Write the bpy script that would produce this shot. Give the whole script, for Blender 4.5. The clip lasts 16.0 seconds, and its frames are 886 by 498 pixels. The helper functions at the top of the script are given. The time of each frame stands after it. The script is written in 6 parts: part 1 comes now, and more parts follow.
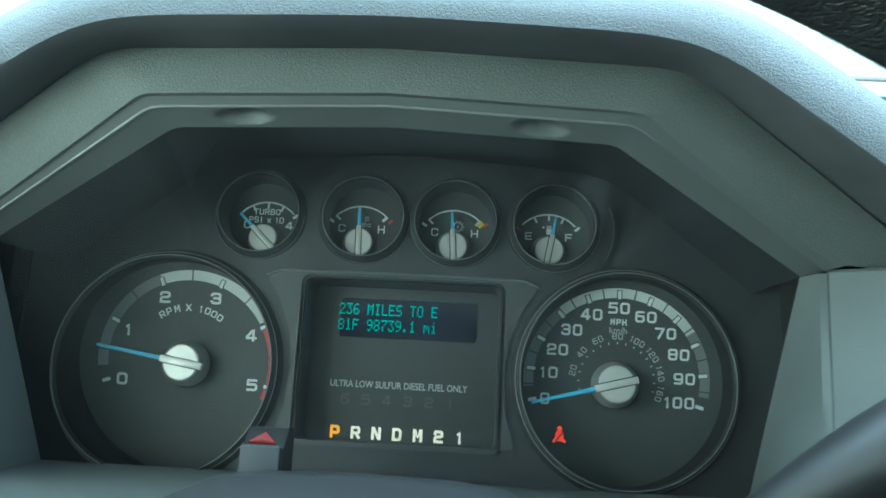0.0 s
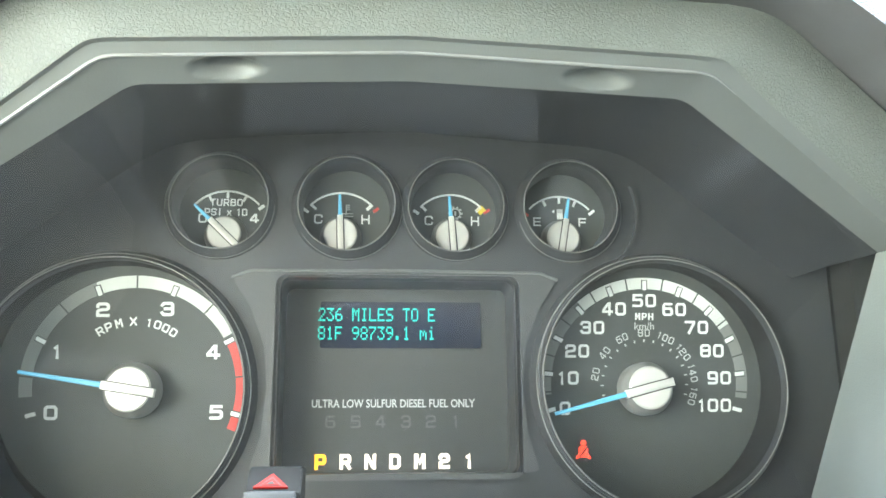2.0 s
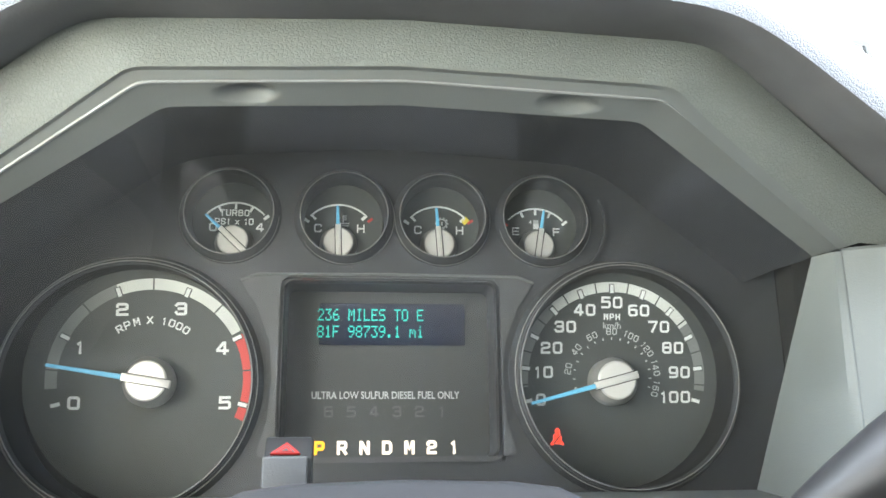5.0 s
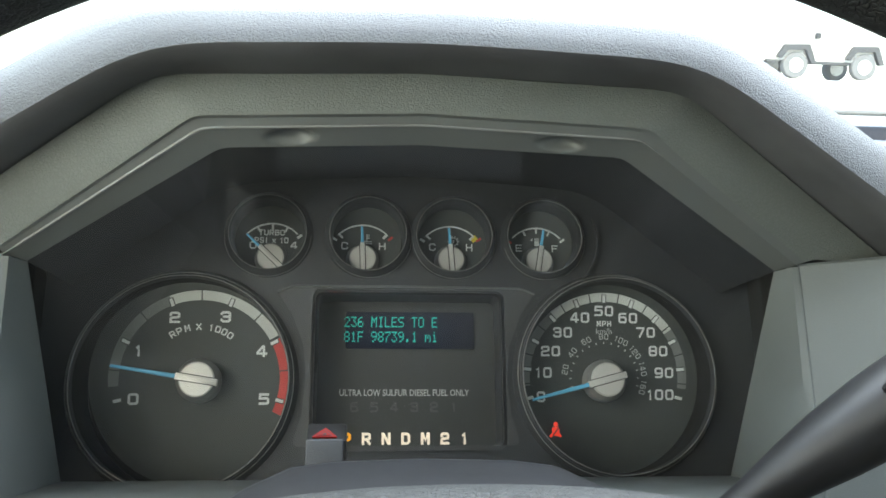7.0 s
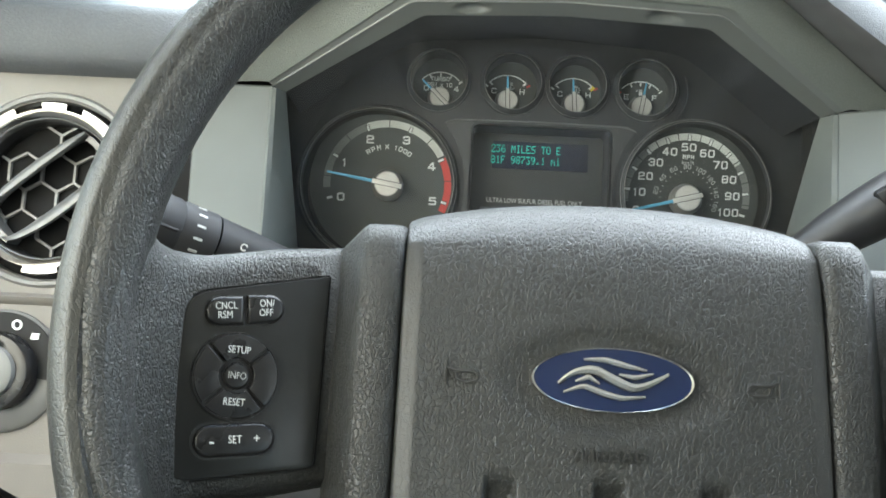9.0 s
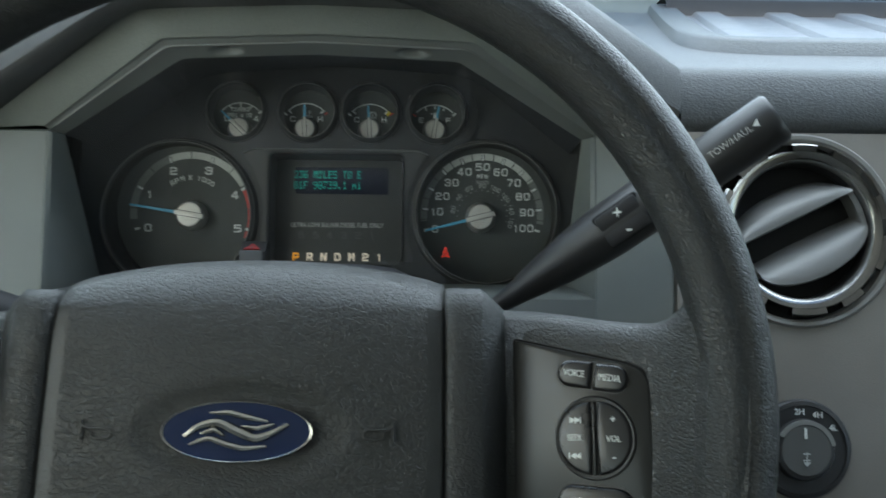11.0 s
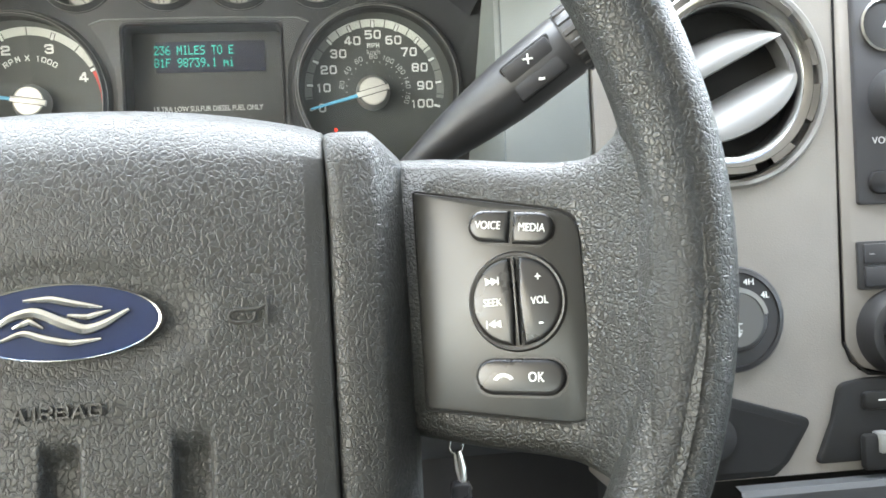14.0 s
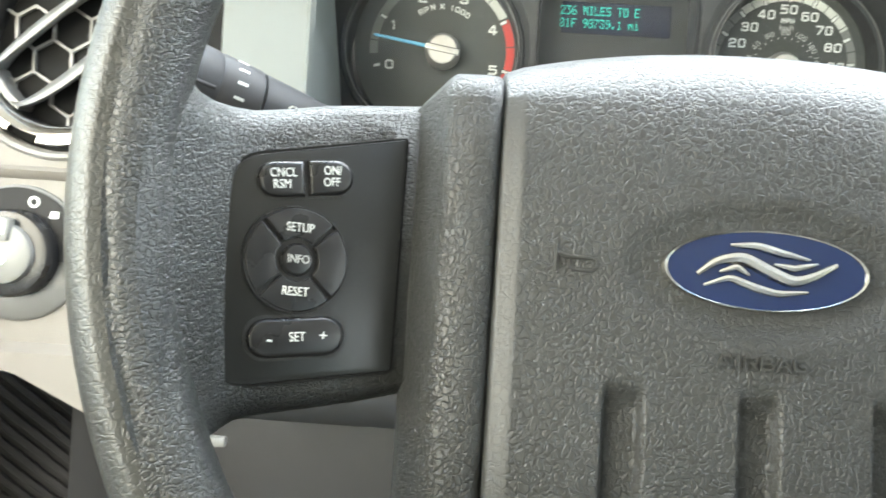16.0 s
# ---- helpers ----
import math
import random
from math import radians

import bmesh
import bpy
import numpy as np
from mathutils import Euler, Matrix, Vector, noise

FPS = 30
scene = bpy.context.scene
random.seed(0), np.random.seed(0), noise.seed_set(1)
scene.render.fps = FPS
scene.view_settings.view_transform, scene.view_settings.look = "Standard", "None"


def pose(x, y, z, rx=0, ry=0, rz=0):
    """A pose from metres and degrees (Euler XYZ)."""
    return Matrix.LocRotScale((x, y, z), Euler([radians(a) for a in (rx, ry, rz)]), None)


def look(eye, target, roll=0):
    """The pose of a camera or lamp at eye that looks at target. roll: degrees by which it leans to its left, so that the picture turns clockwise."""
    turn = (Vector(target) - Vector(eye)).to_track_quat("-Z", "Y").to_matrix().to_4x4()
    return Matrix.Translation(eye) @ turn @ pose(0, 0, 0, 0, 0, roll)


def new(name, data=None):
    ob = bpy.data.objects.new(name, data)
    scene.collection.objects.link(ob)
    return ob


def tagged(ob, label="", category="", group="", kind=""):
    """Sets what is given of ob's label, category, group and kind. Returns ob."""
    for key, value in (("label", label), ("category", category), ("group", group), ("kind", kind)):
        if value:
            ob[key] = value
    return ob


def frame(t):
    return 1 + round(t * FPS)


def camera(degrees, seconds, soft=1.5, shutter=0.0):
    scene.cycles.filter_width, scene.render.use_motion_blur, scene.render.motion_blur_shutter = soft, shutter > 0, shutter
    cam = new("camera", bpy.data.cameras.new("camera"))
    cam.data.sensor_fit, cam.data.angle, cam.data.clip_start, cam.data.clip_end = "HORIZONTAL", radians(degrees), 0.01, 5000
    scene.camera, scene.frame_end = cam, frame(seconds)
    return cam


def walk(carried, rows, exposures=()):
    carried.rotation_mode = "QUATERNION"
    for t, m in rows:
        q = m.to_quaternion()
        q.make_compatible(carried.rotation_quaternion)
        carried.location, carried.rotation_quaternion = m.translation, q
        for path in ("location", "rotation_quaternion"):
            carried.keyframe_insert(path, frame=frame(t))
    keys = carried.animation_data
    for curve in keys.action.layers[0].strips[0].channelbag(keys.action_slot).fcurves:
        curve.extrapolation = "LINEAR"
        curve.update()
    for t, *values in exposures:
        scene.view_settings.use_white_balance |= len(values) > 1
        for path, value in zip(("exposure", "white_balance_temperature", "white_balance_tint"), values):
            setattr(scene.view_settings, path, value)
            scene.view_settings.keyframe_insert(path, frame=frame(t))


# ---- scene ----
# The dashboard frame: x right, y ahead, z up along the face of the instrument cluster, which leans back.
LEAN_BACK = 25.0
DASH = pose(0, 0, 1.42, -LEAN_BACK, 0, 0)
cam = camera(54.6, 16.0, soft=1.6, shutter=0.3)
PATH = [
    (0, (0.038, -0.452, -0.029), (-0.039, 1.502, 0.389), 3.1),
    (0.5, (0.012, -0.413, -0.019), (0.027, 1.539, 0.413), 1.1),
    (1, (0.003, -0.395, -0.018), (0.124, 1.554, 0.417), -0.2),
    (1.5, (-0.006, -0.382, -0.024), (0.14, 1.564, 0.414), -0.4),
    (2, (-0.011, -0.382, -0.025), (0.153, 1.56, 0.424), -0.4),
    (2.5, (-0.016, -0.382, -0.029), (0.166, 1.555, 0.435), -0.5),
    (3, (-0.017, -0.383, -0.04), (0.184, 1.545, 0.452), -0.7),
    (3.5, (-0.012, -0.396, -0.037), (0.167, 1.535, 0.449), -0.5),
    (4, (-0.018, -0.403, -0.038), (0.199, 1.523, 0.455), -0.7),
    (4.2, (-0.018, -0.405, -0.039), (0.205, 1.519, 0.459), -0.7),
    (6.3, (-0.018, -0.463, -0.05), (0.159, 1.468, 0.438), -0.4),
    (6.5, (-0.018, -0.467, -0.056), (0.171, 1.456, 0.459), -0.5),
    (7, (-0.025, -0.48, -0.052), (0.159, 1.445, 0.46), -0.5),
    (7.5, (-0.028, -0.519, -0.069), (0.146, 1.411, 0.423), -0.4),
    (8, (-0.056, -0.579, -0.122), (0.053, 1.37, 0.311), 0.2),
    (8.2, (-0.07, -0.591, -0.135), (0.002, 1.374, 0.227), 1.1),
    (10.3, (0.009, -0.705, -0.037), (-0.067, 1.289, 0.099), 2.8),
    (10.5, (0.031, -0.702, -0.047), (-0.035, 1.293, 0.086), 2.0),
    (11, (0.076, -0.67, -0.079), (0.101, 1.324, 0.081), 0.5),
    (11.5, (0.087, -0.634, -0.102), (0.275, 1.349, 0.078), -0.9),
    (12, (0.093, -0.611, -0.114), (0.339, 1.371, -0.015), -1.7),
    (12.5, (0.096, -0.602, -0.116), (0.344, 1.383, -0.079), -2.3),
    (13, (0.094, -0.6, -0.115), (0.336, 1.385, -0.148), -2.5),
    (13.5, (0.092, -0.601, -0.109), (0.333, 1.384, -0.141), -2.9),
    (14, (0.085, -0.599, -0.105), (0.324, 1.386, -0.127), -2.8),
    (14.5, (0.055, -0.595, -0.1), (0.291, 1.391, -0.119), -2.7),
    (15, (-0.021, -0.594, -0.097), (0.208, 1.392, -0.154), -1.9),
    (15.5, (-0.083, -0.578, -0.114), (0.068, 1.416, -0.148), 1.7),
    (16, (-0.091, -0.579, -0.117), (-0.14, 1.42, -0.174), 3.6),
]
EXPOSURES = [(0.0, 2.2, 5250, -21), (0.5, 2.45, 5450, -17), (1.0, 2.65, 5900, -8), (1.5, 3.25, 6150, -4), (2.0, 3.95, 6450, 1), (2.5, 3.9, 6250, 3), (3.0, 3.93, 6200, 6), (3.5, 4.05, 6300, 8), (4.0, 4.2, 6450, 10), (6.5, 2.2, 6600, 4), (7.5, 2.3, 6550, 4), (8.2, 2.7, 6650, 4), (10.3, 1.6, 6700, 6), (10.5, 1.12, 6850, 7), (11.0, 1.2, 6150, 0), (11.5, 2.75, 6250, 1), (12.5, 3.3, 6500, 4), (13.5, 3.35, 6750, 6), (14.0, 3.35, 6900, 8), (14.8, 3.45, 6750, 7), (16.0, 3.45, 6950, 5)]
walk(cam, [(t, DASH @ look(eye, target, roll)) for t, eye, target, roll in PATH], EXPOSURES)

# ---- light ----
world = bpy.data.worlds.new("sky")
scene.world = world
world.use_nodes = True
wn = world.node_tree.nodes
sky = wn.new("ShaderNodeTexSky")
sky.sky_type, sky.sun_disc = "NISHITA", False
sky.sun_elevation, sky.sun_rotation = radians(50), radians(195)
wn["Background"].inputs[1].default_value = 0.15
world.node_tree.links.new(sky.outputs[0], wn["Background"].inputs[0])
sun = new("sun", bpy.data.lights.new("sun", "SUN"))
sun.data.energy, sun.data.angle, sun.data.color = 2.4, radians(10), (1.0, 0.96, 0.9)
sun.matrix_world = look((-1.2, -4.6, 6.0), (0, 0, 1.0))

# the bright white sky seen through the upper windshield
front_sky = new("windshield_light", bpy.data.lights.new("windshield_light", "AREA"))
front_sky.data.shape, front_sky.data.size, front_sky.data.size_y = "RECTANGLE", 1.75, 0.48
front_sky.data.energy, front_sky.data.color = 6.2, (0.86, 0.92, 1.0)
front_sky.matrix_world = look((0.34, 0.02, 1.785), (0.34, -0.51, 0.935))

# daylight of the driver's window
side_sky = new("side_window_light", bpy.data.lights.new("side_window_light", "AREA"))
side_sky.data.shape, side_sky.data.size, side_sky.data.size_y = "RECTANGLE", 0.7, 0.38
side_sky.data.energy, side_sky.data.color = 1.4, (1.0, 0.945, 0.81)
side_sky.matrix_world = look((-0.56, -0.62, 1.70), (-0.2, -0.52, 1.58))

# daylight of the tinted window behind the driver
rear_sky = new("rear_window_light", bpy.data.lights.new("rear_window_light", "AREA"))
rear_sky.data.shape, rear_sky.data.size, rear_sky.data.size_y = "RECTANGLE", 0.72, 0.36
rear_sky.data.energy, rear_sky.data.color = 0.5, (0.94, 1.0, 0.92)
rear_sky.matrix_world = look((-0.56, -1.36, 1.74), (0.1, -1.1, 1.62))

# daylight of the passenger's window
far_sky = new("passenger_window_light", bpy.data.lights.new("passenger_window_light", "AREA"))
far_sky.data.shape, far_sky.data.size, far_sky.data.size_y = "RECTANGLE", 0.9, 0.42
far_sky.data.energy, far_sky.data.color = 0.45, (0.95, 0.98, 1.0)
far_sky.matrix_world = look((1.22, -0.70, 1.74), (0.0, -0.15, 1.45))


# ---- materials ----
def nodes_of(name):
    m = bpy.data.materials.new(name)
    m.use_nodes = True
    n = m.node_tree.nodes
    return m, n, m.node_tree.links, n["Principled BSDF"]


def tone(n, l, color, scale, amount, coord, detail=4.0):
    """A base colour that wanders by amount at a given scale."""
    tex = n.new("ShaderNodeTexNoise")
    tex.inputs["Scale"].default_value, tex.inputs["Detail"].default_value = scale, detail
    l.new(coord, tex.inputs["Vector"])
    ramp = n.new("ShaderNodeValToRGB")
    ramp.color_ramp.elements[0].position, ramp.color_ramp.elements[1].position = 0.3, 0.7
    ramp.color_ramp.elements[0].color = (*[c * (1 - amount) for c in color], 1)
    ramp.color_ramp.elements[1].color = (*[min(1, c * (1 + amount)) for c in color], 1)
    l.new(tex.outputs[0], ramp.inputs[0])
    return ramp.outputs[0], tex.outputs[0]


def plastic(name, color, rough=0.5, grain=0.0, size=2500.0, amount=0.06, metal=0.0, spec=0.5, coat=0.0):
    """Moulded plastic, paint or metal with a fine stipple."""
    m, n, l, b = nodes_of(name)
    co = n.new("ShaderNodeTexCoord").outputs["Object"]
    col, fac = tone(n, l, color, 18.0, amount, co)
    l.new(col, b.inputs["Base Color"])
    b.inputs["Metallic"].default_value = metal
    b.inputs["Specular IOR Level"].default_value = spec
    b.inputs["Coat Weight"].default_value = coat
    wear = n.new("ShaderNodeTexNoise")
    wear.inputs["Scale"].default_value, wear.inputs["Detail"].default_value = 60.0, 6.0
    l.new(co, wear.inputs["Vector"])
    mr = n.new("ShaderNodeMapRange")
    mr.inputs["To Min"].default_value, mr.inputs["To Max"].default_value = max(0.02, rough - 0.08), min(1, rough + 0.08)
    l.new(wear.outputs[0], mr.inputs["Value"])
    l.new(mr.outputs[0], b.inputs["Roughness"])
    if grain:
        g = n.new("ShaderNodeTexNoise")
        g.inputs["Scale"].default_value, g.inputs["Detail"].default_value = size, 2.0
        l.new(co, g.inputs["Vector"])
        bump = n.new("ShaderNodeBump")
        bump.inputs["Strength"].default_value, bump.inputs["Distance"].default_value = grain, 0.0004
        l.new(g.outputs[0], bump.inputs["Height"])
        l.new(bump.outputs[0], b.inputs["Normal"])
    return m


def hide(name, color, rough, cell, depth, strength=0.8, amount=0.08, stretch=(1, 1, 1), spec=0.5, crease_shade=0.8, crease=0.3):
    """Leather-grained skin: wandering creases round small soft pebbles, with finer wrinkles across them."""
    m, n, l, b = nodes_of(name)
    co = n.new("ShaderNodeTexCoord").outputs["Object"]
    mp = n.new("ShaderNodeMapping")
    mp.inputs["Scale"].default_value = stretch
    l.new(co, mp.inputs["Vector"])

    def creases(size, bend, wide, shift):
        warp = n.new("ShaderNodeTexNoise")
        warp.inputs["Scale"].default_value, warp.inputs["Detail"].default_value = 0.9 / size, 2.0
        off = n.new("ShaderNodeVectorMath")
        off.operation, off.inputs[1].default_value = "ADD", (shift, shift * 1.7, -shift)
        l.new(mp.outputs[0], off.inputs[0])
        l.new(off.outputs[0], warp.inputs["Vector"])
        add = n.new("ShaderNodeMixRGB")
        add.blend_type, add.inputs[0].default_value = "LINEAR_LIGHT", size * bend
        l.new(off.outputs[0], add.inputs[1])
        l.new(warp.outputs["Color"], add.inputs[2])
        v = n.new("ShaderNodeTexVoronoi")
        v.feature, v.inputs["Scale"].default_value = "DISTANCE_TO_EDGE", 1 / size
        l.new(add.outputs[0], v.inputs["Vector"])
        r = n.new("ShaderNodeMapRange")
        r.interpolation_type = "SMOOTHSTEP"
        r.inputs["From Min"].default_value, r.inputs["From Max"].default_value = -0.04, wide
        l.new(v.outputs["Distance"], r.inputs["Value"])
        return r.outputs[0]

    def weigh(value, factor, plus=None):
        h = n.new("ShaderNodeMath")
        h.operation, h.inputs[1].default_value, h.inputs[2].default_value = "MULTIPLY_ADD", factor, 0.0
        l.new(value, h.inputs[0])
        if plus is not None:
            l.new(plus, h.inputs[2])
        return h.outputs[0]

    coarse, small = creases(cell, 0.85, crease, 0.0), creases(cell * 0.5, 1.2, crease * 1.2, 0.37)
    fine = n.new("ShaderNodeTexNoise")
    fine.inputs["Scale"].default_value, fine.inputs["Detail"].default_value = 2.2 / cell, 3.0
    l.new(co, fine.inputs["Vector"])
    height = weigh(coarse, 0.86, weigh(small, 0.08, weigh(fine.outputs[0], 0.03)))
    bump = n.new("ShaderNodeBump")
    bump.inputs["Strength"].default_value, bump.inputs["Distance"].default_value = strength, depth
    l.new(height, bump.inputs["Height"])
    l.new(bump.outputs[0], b.inputs["Normal"])
    col, fac = tone(n, l, color, 14.0, amount, co)
    # shade of the creases, multiplied into the base colour
    crease_ramp = n.new("ShaderNodeMapRange")
    crease_ramp.inputs["To Min"].default_value = crease_shade
    l.new(coarse, crease_ramp.inputs["Value"])
    shade = n.new("ShaderNodeMixRGB")
    shade.blend_type, shade.inputs[0].default_value = "MULTIPLY", 1.0
    l.new(col, shade.inputs[1])
    l.new(crease_ramp.outputs[0], shade.inputs[2])
    l.new(shade.outputs[0], b.inputs["Base Color"])
    mr = n.new("ShaderNodeMapRange")
    mr.inputs["To Min"].default_value, mr.inputs["To Max"].default_value = rough - 0.07, rough + 0.1
    l.new(fac, mr.inputs["Value"])
    l.new(mr.outputs[0], b.inputs["Roughness"])
    b.inputs["Specular IOR Level"].default_value = spec
    return m


def glow(name, color, strength):
    m, n, l, b = nodes_of(name)
    b.inputs["Base Color"].default_value = (*[c * 0.6 for c in color], 1)
    b.inputs["Emission Color"].default_value = (*color, 1)
    b.inputs["Emission Strength"].default_value = strength
    b.inputs["Roughness"].default_value = 0.5
    return m


def pane(name, gloss=1.0, tint=(1, 1, 1), veil=0.0):
    """Clear sheet: mostly see-through, with a Fresnel reflection."""
    m, n, l, b = nodes_of(name)
    n.remove(b)
    tr = n.new("ShaderNodeBsdfTransparent")
    tr.inputs[0].default_value = (*tint, 1)
    gl = n.new("ShaderNodeBsdfGlossy")
    gl.inputs["Roughness"].default_value = 0.03
    gl.inputs["Color"].default_value = (gloss, gloss, gloss, 1)
    lw = n.new("ShaderNodeLayerWeight")
    lw.inputs["Blend"].default_value = 0.5
    po = n.new("ShaderNodeMath")
    po.operation, po.inputs[1].default_value = "POWER", 5.0
    l.new(lw.outputs["Facing"], po.inputs[0])
    fr = n.new("ShaderNodeMath")
    fr.operation, fr.inputs[1].default_value, fr.inputs[2].default_value = "MULTIPLY_ADD", 0.94, 0.05
    l.new(po.outputs[0], fr.inputs[0])
    mix = n.new("ShaderNodeMixShader")
    l.new(fr.outputs[0], mix.inputs[0])
    l.new(tr.outputs[0], mix.inputs[1])
    l.new(gl.outputs[0], mix.inputs[2])
    out = mix.outputs[0]
    if veil:  # pale diffuse film that imitates veiling glare, thicker in patches
        df = n.new("ShaderNodeBsdfDiffuse")
        df.inputs[0].default_value = (0.72, 0.74, 0.76, 1)
        spots = n.new("ShaderNodeTexNoise")
        spots.inputs["Scale"].default_value, spots.inputs["Detail"].default_value = 14.0, 5.0
        co = n.new("ShaderNodeTexCoord")
        l.new(co.outputs["Object"], spots.inputs["Vector"])
        amount = n.new("ShaderNodeMapRange")
        amount.inputs["From Min"].default_value, amount.inputs["From Max"].default_value = 0.3, 0.7
        amount.inputs["To Min"].default_value, amount.inputs["To Max"].default_value = veil * 0.75, veil * 1.25
        l.new(spots.outputs[0], amount.inputs["Value"])
        film = n.new("ShaderNodeMixShader")
        l.new(amount.outputs[0], film.inputs[0])
        l.new(out, film.inputs[1])
        l.new(df.outputs[0], film.inputs[2])
        out = film.outputs[0]
    l.new(out, n["Material Output"].inputs[0])
    return m


WHEEL_HIDE = hide("wheel leather", (0.018, 0.019, 0.0175), 0.39, 0.0018, 0.00030, 1.0, spec=0.58, crease_shade=0.68, crease=0.24)
WORN_HIDE = hide("wheel leather, worn smooth", (0.026, 0.027, 0.025), 0.36, 0.0023, 0.00012, 1.0, spec=0.5, crease_shade=0.85, crease=0.22)
PAD_HIDE = hide("airbag skin", (0.0245, 0.0255, 0.0245), 0.42, 0.0020, 0.00028, 1.0, spec=0.55, stretch=(1, 1, 0.75), crease_shade=0.68, crease=0.19)
PAD_EDGE = hide("airbag skin, worn smooth", (0.028, 0.029, 0.0276), 0.42, 0.0020, 0.00008, 1.0, spec=0.55, stretch=(1, 1, 0.75), crease_shade=0.95, crease=0.16)
HOOD_HIDE = hide("hood skin", (0.090, 0.093, 0.098), 0.56, 0.0017, 0.00022, 1.0, spec=0.3, crease_shade=0.9)
BAND_HIDE = hide("bezel skin", (0.135, 0.147, 0.133), 0.55, 0.0017, 0.00018, 1.0, crease_shade=0.9)
DASH_HIDE = hide("dash skin", (0.085, 0.09, 0.097), 0.55, 0.0020, 0.00022, 1.0, stretch=(0.6, 1, 1), crease_shade=0.88)
GREY = plastic("grey bezel plastic", (0.12, 0.128, 0.122), 0.5, 0.25, 1800)
# paler than GREY, so the lip's edge highlight is in the colour
CREST = plastic("satin crest", (0.20, 0.205, 0.20), 0.32)
PALE = plastic("pale grey trim plastic", (0.135, 0.147, 0.140), 0.55, 0.35, 1600)
SOFFIT = plastic("hood underside", (0.105, 0.105, 0.107), 0.6, 0.2, 900, 0.2)
DARKGAP = plastic("near-black gap fill", (0.014, 0.014, 0.014), 0.85, spec=0.2)
TRAYGREY = plastic("tray grey", (0.15, 0.155, 0.17), 0.5, 0.3, 1500)
TAUPE = plastic("taupe fascia plastic", (0.185, 0.170, 0.151), 0.5, 0.4, 1300, 0.09)
SILVER = plastic("satin silver paint", (0.145, 0.144, 0.139), 0.42, 0.08, 3000, 0.04, metal=0.2)
BLACK = plastic("black plastic", (0.022, 0.022, 0.023), 0.44, 0.15, 2200)
LINING = plastic("hood lining", (0.046, 0.049, 0.053), 0.8, spec=0.1)
RINGGREY = plastic("satin ring", (0.22, 0.215, 0.205), 0.5, 0.1, 3000)
MATTBLACK = plastic("matt black plastic", (0.016, 0.016, 0.016), 0.62, spec=0.25)
MASK = plastic("cluster mask", (0.034, 0.0365, 0.039), 0.5, 0.12, 2500)
FACE = plastic("dial face", (0.060, 0.067, 0.063), 0.6, 0.05, 3000)
SURROUND = plastic("satin grey surround", (0.060, 0.063, 0.063), 0.45, 0.1, 2500)
SCREEN = plastic("message panel", (0.045, 0.049, 0.048), 0.45)
GLOSS = plastic("gloss black", (0.014, 0.014, 0.015), 0.28, spec=0.5)
PIANO = plastic("switch panel black", (0.012, 0.0125, 0.012), 0.30, 0.05, 3000, spec=0.45)
STACKBLACK = plastic("stack panel black", (0.03, 0.03, 0.032), 0.42, 0.1, 2500)
# chrome darkened for the dim reflections it should show
TABCHROME = plastic("darkened chrome", (0.31, 0.30, 0.285), 0.13, metal=1.0, amount=0.06)
STALKGREY = plastic("stalk plastic", (0.024, 0.024, 0.026), 0.58, 0.12, 2200, spec=0.3)
CHROME = plastic("chrome", (0.56, 0.55, 0.52), 0.2, metal=1.0, amount=0.02)
KNOBSILVER = plastic("brushed silver cap", (0.62, 0.61, 0.57), 0.35, 0.1, 4000, metal=0.35)
KNOBDARK = plastic("dark knob grey", (0.085, 0.084, 0.080), 0.5)
KNOBGREY = plastic("knob skirt grey", (0.20, 0.20, 0.19), 0.45)
KNEEGREY = plastic("knee bolster grey", (0.042, 0.044, 0.046), 0.55, 0.3, 1200)
ARCHGREY = plastic("wheel arch grey", (0.06, 0.06, 0.058), 0.8)
INK = plastic("white print", (0.72, 0.74, 0.72), 0.6, amount=0.02)
INKDIM = plastic("dim print", (0.45, 0.46, 0.45), 0.6, amount=0.02)
GHOST = plastic("unlit print", (0.085, 0.09, 0.088), 0.5, amount=0.02)
ARC = plastic("scale print, lighter stretch", (0.62, 0.64, 0.60), 0.55, amount=0.2)
ARCDIM = plastic("scale print, darker stretch", (0.20, 0.21, 0.20), 0.55, amount=0.15)
REDINK = plastic("red print", (0.55, 0.06, 0.05), 0.55)
YELLOWINK = plastic("yellow print", (0.75, 0.6, 0.06), 0.55)
NEEDLE = glow("lit blue needle", (0.14, 0.5, 0.75), 0.04)
LCD = plastic("lcd glass", (0.008, 0.012, 0.028), 0.12)
DOTS = glow("lcd dots", (0.02, 0.85, 0.72), 0.048)
AMBER = glow("lit amber letter", (1.0, 0.42, 0.02), 0.18)
LITWHITE = glow("lit white letter", (1.0, 0.86, 0.68), 0.13)
LITRED = glow("lit red telltale", (1.0, 0.06, 0.03), 0.15)
HAZARD = plastic("hazard red", (0.24, 0.010, 0.008), 0.55, spec=0.3)
BLUE = plastic("badge blue", (0.006, 0.015, 0.055), 0.2, coat=0.25)
RUBBER = plastic("rubber mat", (0.016, 0.016, 0.017), 0.65, 0.3, 900)
CARPET = plastic("carpet", (0.02, 0.02, 0.021), 0.95, 1.0, 700)
CLEAR = pane("cluster lens", 0.9, veil=0.015)
GLASS = pane("window glass", 0.9, (0.96, 0.98, 0.97))
DARKGLASS = pane("privacy glass", 0.9, (0.52, 0.53, 0.52))
LINER = plastic("headliner cloth", (0.55, 0.54, 0.51), 0.9, 0.4, 900)
